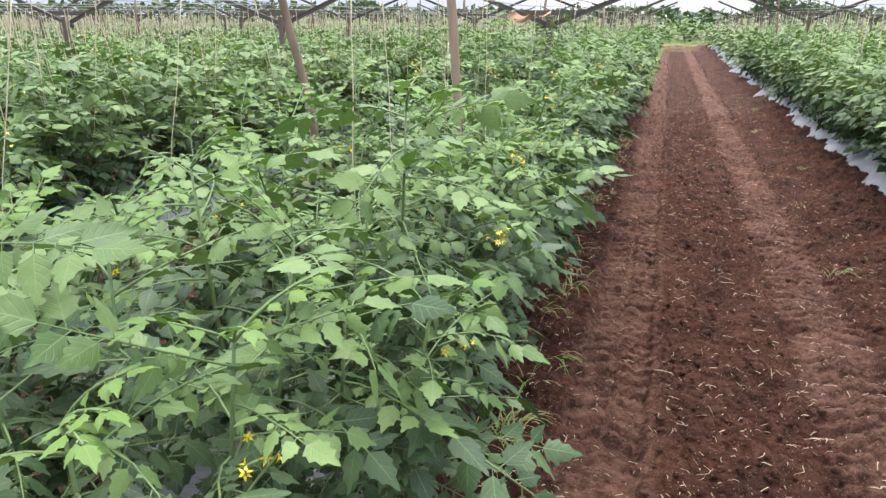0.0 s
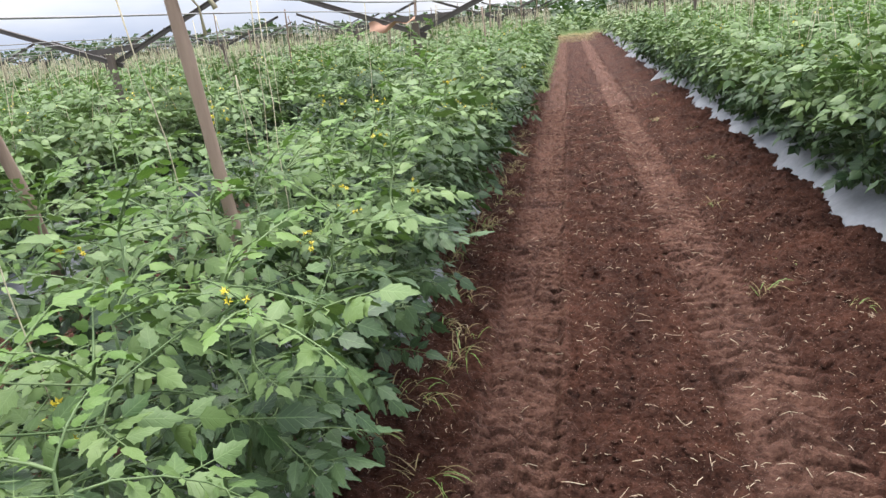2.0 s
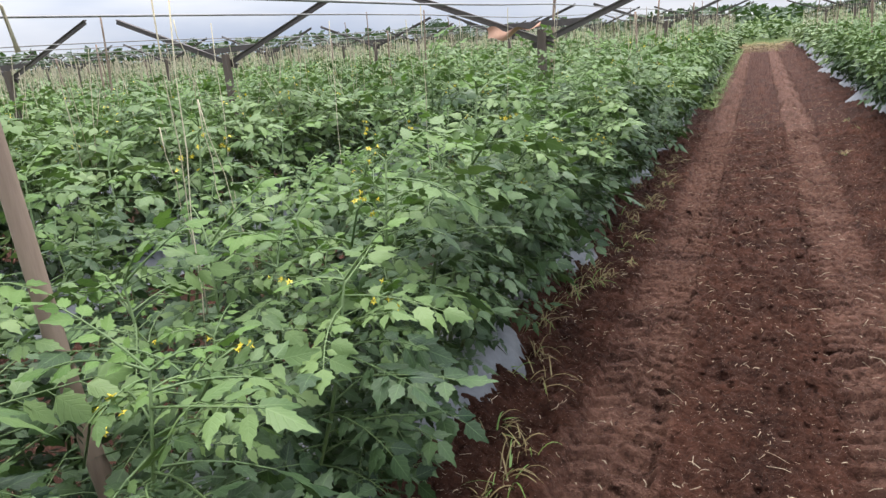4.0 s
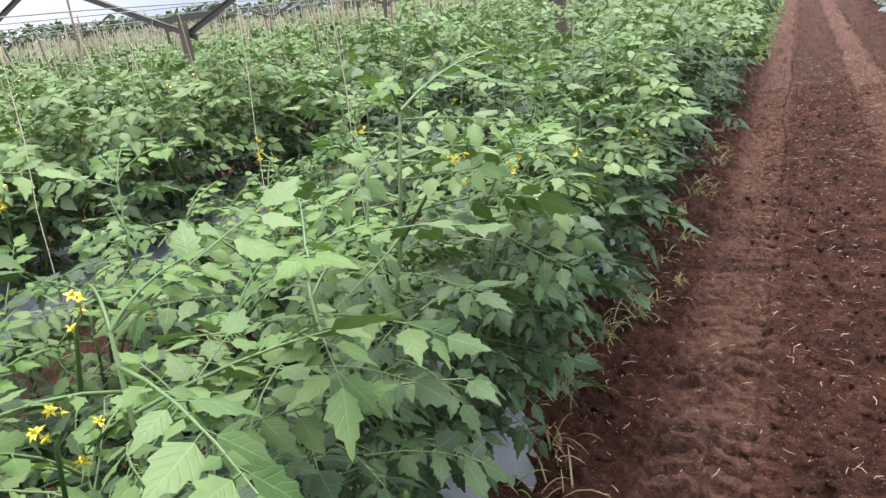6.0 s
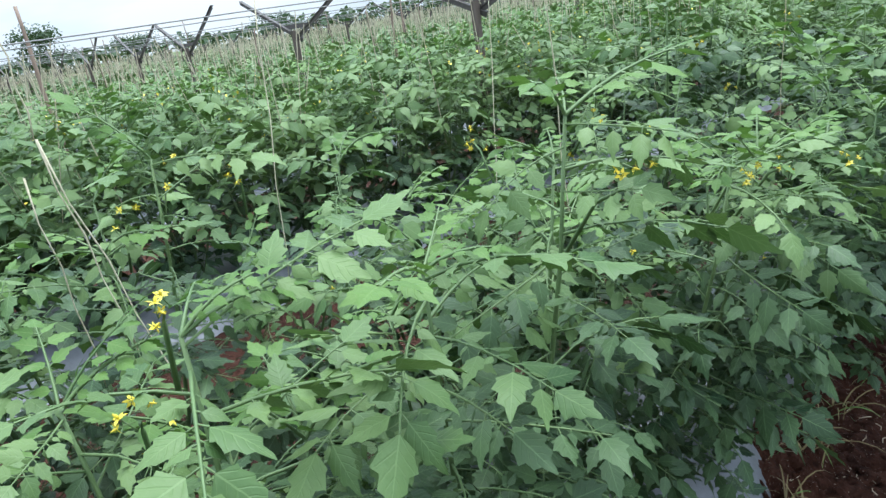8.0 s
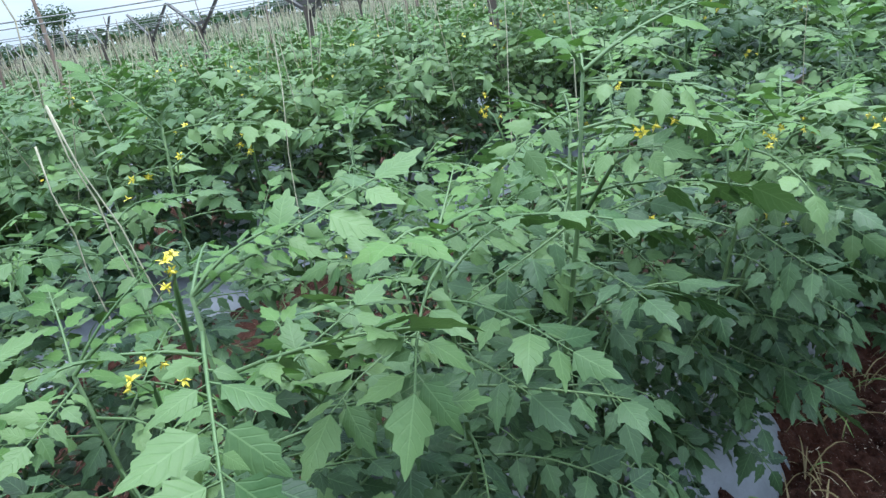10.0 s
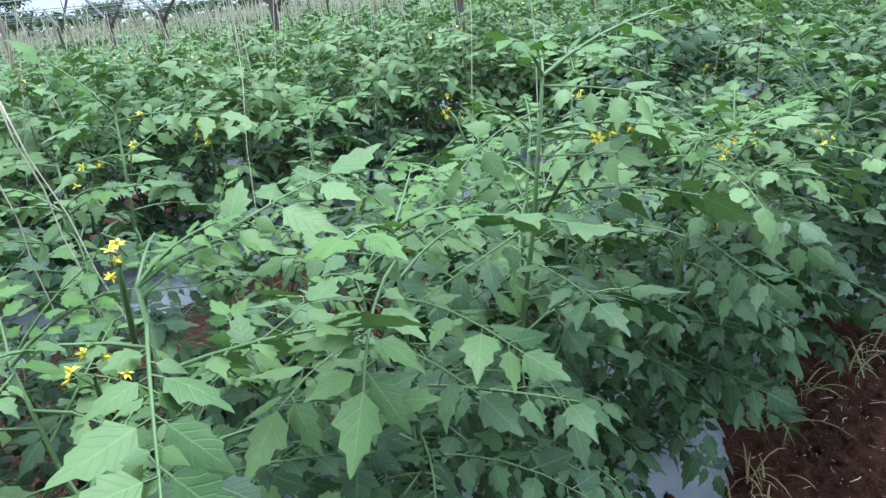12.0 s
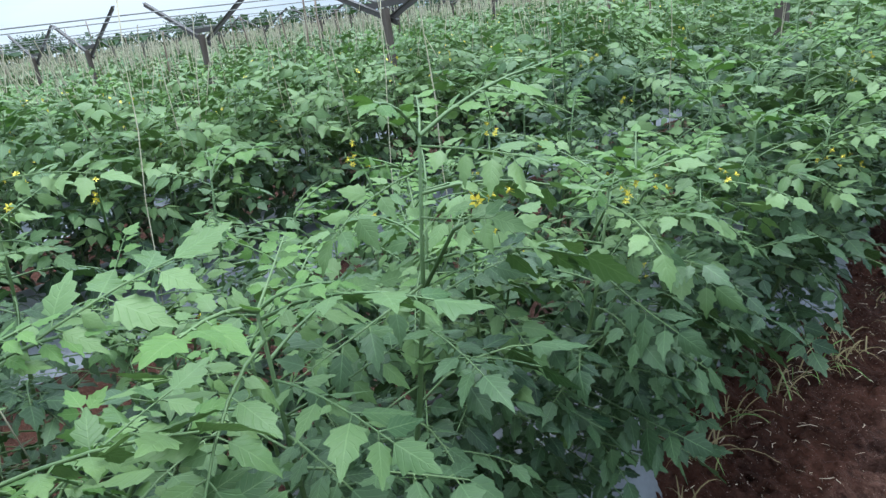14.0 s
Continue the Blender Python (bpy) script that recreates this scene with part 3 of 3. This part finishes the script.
def stake(p, top, radius, seed):
    """A rough, slightly crooked stick."""
    r = random.Random(seed)
    g = Mesh()
    a, b = Vector((0, 0, -0.05)), Vector(top) - Vector(p)
    pts, rad = [], []
    for k in range(13):
        t = k / 12
        bend = Vector((noise.noise((seed * 3.3, t * 2.5, 0)), noise.noise((seed * 5.7, t * 2.5, 4)), 0)) * 0.03 * math.sin(math.pi * t)
        pts.append(a.lerp(b, t) + bend)
        rad.append(radius * (1.08 - 0.22 * t) * (1 + 0.14 * noise.noise((seed, t * 9, 3))) * (1.12 if k in (4, 9) else 1))
    tube(g, pts, rad, 8)
    ob = new("wooden_stake", g.data("wooden_stake", (WOOD,)))
    ob.location = p
    return tagged(ob, "rough weathered wooden stake leaning in the row", "stake", "wooden stakes in the rows")


def knot(p, seed):
    r = random.Random(seed)
    g = Mesh()
    for k in range(3):
        pts = [(0.026 * math.cos(a * 0.7), 0.026 * math.sin(a * 0.7), 0.008 * k + 0.002 * a) for a in range(10)]
        tube(g, pts, 0.004, 4)
    tube(g, [(0.026, 0, 0), (0.06, -0.03, 0.012), (0.09, -0.02, -0.01), (0.10, -0.01, -0.04)], [0.004, 0.004, 0.004, 0.007], 4)
    tube(g, [(0.026, 0, 0.01), (0.03, 0.05, -0.03), (0.028, 0.06, -0.09)], [0.004, 0.003, 0.005], 4)
    ob = new("twine_knot", g.data("twine_knot", (TWINE,)))
    ob.location = p
    tagged(ob, "frayed twine knot tying the wire to a stake", "twine")


stake((-0.575, 2.32, 0.1), (-0.722, 2.29, 1.78), 0.0160, 3)
stake((-1.20, 2.45, 0.1), (-1.375, 2.33, 1.72), 0.0165, 5)
knot((-0.693, 2.30, 1.47), 1)
for bx in BEDS_LEFT[:9] + BEDS_RIGHT[:3]:
    for off in ROWS_OFF:
        x = bx + off
        if bx > -12:
            line_wire(x, 1.47, "thin grey trellis wire strung along a tomato row")
        y = 4.9 + rng.uniform(0, 2.0) if bx == BEDS_LEFT[0] else rng.uniform(1.5, 4.0) + (6 if bx > -5 else 0)
        if bx > 0:
            y += 6
        if bx == BEDS_LEFT[0]:
            y += 2.4
        while y < 30:
            lean = rng.uniform(-0.12, 0.12)
            stake((x, y, 0.1), (x + lean, y + rng.uniform(-.15, .15), rng.uniform(1.45, 1.9)), rng.uniform(0.010, 0.016), rng.randint(1, 999))
            y += rng.uniform(4.5, 8.5)


def twine_lines(x, y0, y1, step, seed, thick, label):
    """The hanging twines of one row, from the wire down into the plants."""
    r = random.Random(seed)
    g = Mesh()
    y = y0
    while y < y1:
        for k in range(2 if r.random() < 0.55 else 1):
            top = Vector((x + r.uniform(-.02, .02), y + r.uniform(-.05, .05), r.uniform(1.38, 1.46) if r.random() < 0.75 else r.uniform(1.15, 1.35)))
            low = Vector((x + r.uniform(-.12, .12), y + r.uniform(-.2, .2), r.uniform(0.55, 0.8)))
            mid = top.lerp(low, 0.5) + Vector((r.uniform(-.015, .015), r.uniform(-.015, .015), 0))
            tube(g, [top, mid, low], thick, 3, caps=False)
        y += step * r.uniform(0.6, 1.4)
    ob = new("twines", g.data("twines", (TWINE,)))
    tagged(ob, label, "twine", kind="stuff")


def hanging_twine(top, low):
    g = Mesh()
    top, low = Vector(top), Vector(low)
    pts = [top.lerp(low, k / 5) + Vector((noise.noise((k * 1.1, top.x, 1)) * 0.008, noise.noise((k * 1.3, top.y, 5)) * 0.008, 0)) for k in range(6)]
    tube(g, pts, [0.0018, 0.0010, 0.0013, 0.0010, 0.0013, 0.0010], 5)
    tagged(new("hanging_twine", g.data("hanging_twine", (TWINE,))), "pale jute twine hanging from wire into tomato plant", "twine", "twines over the near row")


for y in (1.45, 1.62, 2.05, 2.62, 2.66, 3.7, 4.55, 5.3, 5.36, 6.4):
    hanging_twine((-0.66, y, 1.455), (-0.66 + rng.uniform(-.08, .03), y + rng.uniform(-.1, .1), 0.8))
for y in (1.0, 1.2, 1.75, 2.1, 3.5, 4.2, 4.9, 5.6):
    hanging_twine((-1.31, y, 1.455), (-1.31 + rng.uniform(-.1, .1), y + rng.uniform(-.18, .18), 0.75))
hanging_twine((-0.93, 2.945, 1.44), (-0.90, 2.945, 1.26))
hanging_twine((-0.90, 2.945, 1.26), (-0.92, 2.99, 0.90))
hanging_twine((-0.90, 2.945, 1.26), (-0.88, 3.03, 0.80))
hanging_twine((-1.02, 2.93, 1.20), (-0.99, 2.94, 0.85))
for k, bx in enumerate(BEDS_LEFT + BEDS_RIGHT[:5]):
    for off in ROWS_OFF:
        start = 7.0 if bx == BEDS_LEFT[0] else (0.5 if bx < 0 else 5.0)
        twine_lines(bx + off, start, FIELD_END, 0.34 if abs(bx) < 8 else 0.4, 50 + k, 0.0027 if abs(bx) < 5 else (0.0036 if abs(bx) < 8 else 0.0055), "pale jute twines hanging from trellis wires over a tomato row")

# ---- tomato plants ----
TRUSSES = [(-1.147, 3.307, 1.105), (-0.897, 3.698, 1.085), (-0.572, 3.766, 0.897), (-1.009, 4.714, 1.136), (-0.411, 3.906, 0.863), (-0.446, 2.883, 1.039)]
BERRIES = [(-0.683, 4.087, 0.942), (-0.428, 2.949, 0.941), (-0.47, 2.90, 0.90), (-0.50, 2.97, 0.88)]
seed = 1000
for off in ROWS_OFF:
    y = 0.55 if off > 0 else 0.35
    while y < 7.2:
        x = BEDS_LEFT[0] + off + rng.uniform(-.05, .05)
        mine = [p for p in TRUSSES if abs(p[1] - y) < 0.2 and abs(p[0] - x) <= 0.34]
        outer = off > 0
        lean = (0.12 if y < 3.6 else 0.15) if outer else 0.14
        tall = (0.92 if outer else 0.90) * (1.14 if y > 4.6 else 1.06 if y < 2.5 else 1.0)
        near_plant(x, y, BED_TOP + 0.02, lean, seed, 27 if outer else 23, tall, mine, [p for p in BERRIES if abs(p[1] - y) < 0.2 and outer])
        seed += 1
        y += rng.uniform(0.36, 0.43)

mids = mid_plants(1) + mid_plants(0)
used = set()


def put_mid(x, y):
    k = rng.randrange(6) + (6 if math.hypot(x - 0.15, y - 2.5) > 6.5 else 0)
    m = pose(x, y, BED_TOP, rng.uniform(-5, 5), rng.uniform(-5, 5), rng.uniform(0, 360))
    if k not in used:
        used.add(k)
        mids[k].matrix_basis = m
    else:
        copy_thing(mids[k], m)


def fill(bx, y0, y1, step):
    for off in ROWS_OFF:
        y = y0
        while y < y1:
            put_mid(bx + off + rng.uniform(-.07, .07), y)
            y += step * rng.uniform(0.85, 1.15)


fill(BEDS_LEFT[0], 7.3, 17, 0.4)
fill(BEDS_LEFT[1], 0.8, 14, 0.4)
fill(BEDS_LEFT[2], 1.6, 12, 0.42)
fill(BEDS_RIGHT[0], 2.6, 17, 0.4)
fill(BEDS_RIGHT[1], 7.0, 15, 0.42)


def crop_strip_mesh(seed, length):
    """Foliage of four metres of a far bed."""
    r = random.Random(seed)
    g = Mesh()
    for k in range(int(280 * length)):
        y = r.uniform(0, length)
        a = max(-0.5, min(0.5, r.gauss(0, 1) * 0.35))
        top = (0.92 + 0.10 * noise.noise((seed, y * 2.2, 0))) * (1 - 0.30 * min(1.5, abs(a) / 0.6) ** 3)
        z = BED_TOP * 0.6 + (top - 0.1) * r.random() ** 0.45
        p = Vector((a * (1.25 - 0.35 * z), y, z))
        d = Vector((r.uniform(-1, 1) + a * 1.2, r.uniform(-1, 1), r.uniform(-0.6, 0.35)))
        n = Vector((r.uniform(-.6, .6), r.uniform(-.6, .6), 1))
        leaflet(g, p, d, n, r.uniform(0.11, 0.22), r.uniform(0.035, 0.065), r, 0)
    return g.data("tomato_row", (FARLEAF,))


STRIPS = [crop_strip_mesh(60 + k, 4.0) for k in range(5)]


def strips(bx, y0, y1):
    y = y0
    while y < y1:
        ob = new("tomato_row", rng.choice(STRIPS))
        ob.location = (bx + rng.uniform(-.04, .04), y, 0.04)
        tagged(ob, "dense green tomato foliage of a distant trellised row", "tomato plants", kind="stuff")
        y += 3.95


strips(BEDS_LEFT[0], -3.7, 0.0)
strips(BEDS_LEFT[1], -3.3, 0.5)
strips(BEDS_LEFT[2], -2.5, 1.0)
strips(BEDS_RIGHT[0], -1.5, 2.0)
strips(BEDS_RIGHT[1], -1.2, 6.0)
strips(BEDS_LEFT[0], 16.8, FIELD_END)
strips(BEDS_LEFT[1], 13.8, FIELD_END)
strips(BEDS_LEFT[2], 11.8, FIELD_END)
for bx in BEDS_LEFT[3:]:
    strips(bx, 0.5, FIELD_END)
strips(BEDS_RIGHT[0], 16.8, FIELD_END)
strips(BEDS_RIGHT[1], 14.8, FIELD_END)
for bx in BEDS_RIGHT[2:]:
    strips(bx, 1.0, FIELD_END)

# ---- weeds, straw and clods in the lane ----
def blade(g, p, d, length, width, r, mi=0):
    """An arching grass blade."""
    n = 5
    side = d.cross(Vector((0, 0, 1))).normalized()
    rise = r.uniform(0.7, 1.3)
    last = None
    for k in range(n + 1):
        t = k / n
        c = p + d * (length * t * 0.75) + Vector((0, 0, length * rise * (t - 0.85 * t * t)))
        w = width * (1 - t) ** 0.6 + 0.0004
        ids = (len(g.v), len(g.v) + 1)
        g.v += [c + side * w, c - side * w + Vector((0, 0, w * 0.6))]
        if last:
            g.face((last[0], last[1], ids[1], ids[0]), mi=mi)
        last = ids


def weed(x, y, size, green, seed):
    r = random.Random(seed)
    g = Mesh()
    for k in range(int(8 + 9 * size)):
        a = r.uniform(0, 6.28)
        d = Vector((math.cos(a), math.sin(a), 0))
        blade(g, Vector((r.gauss(0, .022), r.gauss(0, .03), 0)), d, size * r.uniform(0.10, 0.26), r.uniform(0.0014, 0.0030), r, 1 if r.random() < green else 0)
    ob = new("grass_tuft", g.data("grass_tuft", (BLADE, GREENBLADE)))
    ob.location = (x, y, z_at(x, y) - 0.012)
    tagged(ob, "half-dried grass tuft growing beside the wheel track", "grass", "grass tufts at the lane's edge")


for k in range(44):
    y = 1.75 + k * 0.17 + rng.uniform(-.12, .12)
    weed(-0.44 + rng.uniform(-.12, .09), y, rng.uniform(0.6, 1.1) * (1.2 if y < 3 else 1), 0.2 + (0.5 if k in (1, 2, 3) else 0), 70 + k)
for k in range(8):
    weed(rng.uniform(1.02, 1.4), 3.6 + k * 1.1 + rng.uniform(-.5, .5), rng.uniform(0.4, 0.8), 0.35, 170 + k)
weed(1.0, 4.05, 0.9, 0.4, 300)

g = Mesh()
for k in range(3900):
    y = 1.6 + 12 * rng.random() ** 1.5
    x = rng.uniform(-0.55, 1.3)
    if abs(x + 0.08) < 0.2 and rng.random() < 0.6:
        continue
    L = rng.uniform(0.006, 0.036) * (1 if rng.random() < 0.85 else 2.2)
    a = rng.uniform(0, 6.28)
    z = z_at(x, y) + 0.005
    d = Vector((math.cos(a), math.sin(a), rng.uniform(-.1, .25)))
    mid = Vector((x, y, z)) + d * (L * 0.5) + Vector((rng.uniform(-.2, .2) * L, rng.uniform(-.2, .2) * L, 0.003))
    tube(g, [(x, y, z), mid, Vector((x, y, z)) + d * L], rng.uniform(0.0007, 0.0017), 3)
tagged(new("straw_litter", g.data("straw_litter", (STRAW,))), "scattered pale straw bits on the soil", "straw", kind="stuff")

g = Mesh()
for k in range(2600):
    y = 1.5 + 9 * rng.random() ** 1.4
    x = rng.uniform(0.06, 0.64) if rng.random() < 0.35 else (rng.uniform(1.03, 1.6) if rng.random() < 0.6 else rng.uniform(-0.72, -0.36))
    s = rng.uniform(0.003, 0.010) * (1 if rng.random() < 0.9 else 1.8)
    c = Vector((x, y, z_at(x, y) + s * 0.2))
    a = len(g.v)
    for q in ((1, 0, 0), (-1, 0, 0), (0, 1, 0), (0, -1, 0), (0, 0, 0.8), (0, 0, -0.6)):
        g.v.append(c + Vector(q) * (s * rng.uniform(0.6, 1.2)) + Vector((rng.uniform(-.3, .3), rng.uniform(-.3, .3), rng.uniform(-.2, .2))) * s)
    for i, j, l in ((0, 2, 4), (2, 1, 4), (1, 3, 4), (3, 0, 4), (2, 0, 5), (1, 2, 5), (3, 1, 5), (0, 3, 5)):
        g.face((a + i, a + j, a + l))
def lump(c, long_axis, size):
    """A rounded crumb of pressed soil, longest along its axis."""
    a = Vector(long_axis).normalized()
    b = Vector((-a.y, a.x, 0))
    ids = []
    for ring, (h, w) in enumerate(((-0.35, 1.0), (0.3, 0.82), (0.58, 0.42))):
        row = []
        for q in range(7):
            t = q * 0.8976
            k = rng.uniform(0.75, 1.2) * w
            row.append(len(g.v))
            g.v.append(c + a * (math.cos(t) * size[0] * k) + b * (math.sin(t) * size[1] * k) + Vector((0, 0, size[2] * h * rng.uniform(0.8, 1.2))))
        ids.append(row)
    for lo, hi in zip(ids, ids[1:]):
        for q in range(7):
            g.face((lo[q], lo[(q + 1) % 7], hi[(q + 1) % 7], hi[q]))
    g.face(tuple(ids[-1]))


for cx in (-0.08, 0.80):
    y = 1.4
    while y < 10.5:
        for side in (1, -1):
            for off in (0.045, 0.10, 0.155):
                if rng.random() < 0.85:
                    continue
                x = cx + side * off + rng.uniform(-.02, .02)
                yy = y - 0.6 * off + rng.uniform(-.015, .015)
                lump(Vector((x, yy, z_at(x, yy) - 0.002)), (side, -0.6 + rng.uniform(-.3, .3), 0), (rng.uniform(0.018, 0.036), rng.uniform(0.010, 0.018), rng.uniform(0.007, 0.015)))
        y += rng.uniform(0.065, 0.085)
for k in range(4200):
    y = 1.4 + 9 * rng.random() ** 1.4
    x = rng.uniform(0.02, 0.66) if rng.random() < 0.4 else (rng.uniform(1.0, 1.62) if rng.random() < 0.65 else rng.uniform(-0.72, -0.34))
    sz = rng.uniform(0.006, 0.02) * (1 if rng.random() < 0.9 else 1.7)
    turn = rng.uniform(0, 3.14)
    lump(Vector((x, y, z_at(x, y))), (math.cos(turn), math.sin(turn), 0), (sz, sz * 0.75, sz * 0.6))
tagged(new("soil_clods", g.data("soil_clods", (SOIL,))), "loose crumbs and clods of red soil", "soil clods", kind="stuff")

g = Mesh()
for k in range(2600):
    side = rng.random() < 0.7
    y = rng.uniform(13, 33) if side else rng.uniform(30, 36)
    x = rng.uniform(-0.55, -0.28) if side else rng.uniform(-0.5, 1.5)
    a = rng.uniform(0, 6.28)
    blade(g, Vector((x, y, 0.0)), Vector((math.cos(a), math.sin(a), 0)), rng.uniform(0.1, 0.28), 0.006, rng, 1 if side else 0)
tagged(new("grass_strip", g.data("grass_strip", (BLADE, GREENBLADE))), "green grass strip along the far lane edge", "grass", kind="stuff")

g = Mesh()
for k in range(2600):
    p = Vector((rng.uniform(-14, 16), rng.uniform(43, 50), rng.random() ** 0.7 * (0.9 + 0.3 * noise.noise((k * 0.01, 1, 1)))))
    leaflet(g, p, Vector((rng.uniform(-1, 1), rng.uniform(-1, 1), rng.uniform(-.5, .5))), Vector((0, 0, 1)), rng.uniform(0.25, 0.5), 0.14, rng, 0)
tagged(new("field_shrubs", g.data("field_shrubs", (FARLEAF,))), "low green crop beyond the end of the lane", "shrubs", kind="stuff")

# ---- cloth caught on a trellis ----
g = Mesh()
n = 14
for i in range(n + 1):
    for j in range(7):
        u, v = i / n, j / 6
        g.v.append(Vector((-0.34 + 0.36 * u, 0.02 * math.sin(9 * u + 3 * v), -0.065 * v * (0.6 + 0.5 * math.sin(5 * u + 1)) + 0.05 * abs(u - 0.5) + 0.015 * math.sin(14 * u))))
for i in range(n):
    for j in range(6):
        a = i * 7 + j
        g.face((a, a + 7, a + 8, a + 1))
rag = new("cloth", g.data("cloth", (CLAY,)))
rag.location = (-0.98, 6.09, 1.37)
tagged(rag, "faded orange cloth strip draped on a trellis arm", "cloth")

# ---- far trees ----
def tree_crown(g, c, rx, rz, count, r, leafsize):
    lumps = [(Vector((r.uniform(-.6, .6) * rx, r.uniform(-.6, .6) * rx, r.uniform(-.5, .75) * rz)), r.uniform(0.3, 0.55)) for _ in range(11)]
    for k in range(count):
        lp, lr = r.choice(lumps)
        d = Vector((r.gauss(0, 1), r.gauss(0, 1), r.gauss(0, 0.8))).normalized()
        p = Vector(c) + lp + Vector((d.x * rx, d.y * rx, d.z * rz)) * (lr * r.random() ** 0.4)
        leaflet(g, p, Vector((r.uniform(-1, 1), r.uniform(-1, 1), r.uniform(-.7, .4))), d + Vector((0, 0, 0.4)), leafsize * r.uniform(0.7, 1.4), leafsize * 0.4, r, 0)


def tree(az, dist, height, width, seed):
    r = random.Random(seed)
    root = new("tree")
    root.location = (-dist * math.sin(radians(az)), dist * math.cos(radians(az)), 0)
    g = Mesh()
    tube(g, [(0, 0, -0.2), (0.1, 0, height * 0.25), (0.0, 0.1, height * 0.55)], [height * 0.035, height * 0.026, height * 0.015], 7)
    for k in range(5):
        a = k * 1.26 + r.uniform(-.3, .3)
        tube(g, [(0.08, 0, height * 0.3), (math.cos(a) * width * 0.3, math.sin(a) * width * 0.3, height * r.uniform(0.55, 0.75))], [height * 0.013, height * 0.005], 5)
    child("trunk", g.data("trunk", (BARK,)), root)
    g = Mesh()
    tree_crown(g, (0, 0, height * 0.62), width * 0.62, height * 0.45, 1500, r, height * 0.055)
    child("crown", g.data("crown", (FOLIAGE,)), root)
    tagged(root, "dark green broad-crowned tree beyond the field", "tree", "trees beyond the field")


tree(77.4, 90, 5.8, 6.2, 1)
tree(84.5, 95, 4.2, 6.0, 2)
tree(72, 100, 4.0, 5.0, 3)
tree(62, 110, 4.4, 5.5, 4)
tree(43, 110, 3.9, 5.0, 5)
tree(24, 120, 4.2, 6.0, 6)
tree(-6.8, 95, 4.9, 4.0, 7)
tree(-9, 100, 4.2, 5.0, 8)

r = random.Random(77)
g = Mesh()
for k in range(9000):
    az = radians(r.uniform(-60, 115))
    dist = r.uniform(125, 150)
    hill = (3.5 if az > 0.4 else 2.6) + 1.1 * noise.noise((az * 9, 0, 0)) + 0.9 * noise.noise((az * 31, 3, 0))
    p = Vector((-dist * math.sin(az), dist * math.cos(az), hill * r.random() ** 0.6))
    leaflet(g, p, Vector((r.uniform(-1, 1), r.uniform(-1, 1), r.uniform(-.5, .5))), Vector((r.uniform(-1, 1), r.uniform(-1, 1), 1)), r.uniform(0.8, 1.7), r.uniform(0.4, 0.8), r, 0)
tagged(new("far_woods", g.data("far_woods", (FOLIAGE,))), "low dark line of woods along the horizon", "woods", kind="stuff")
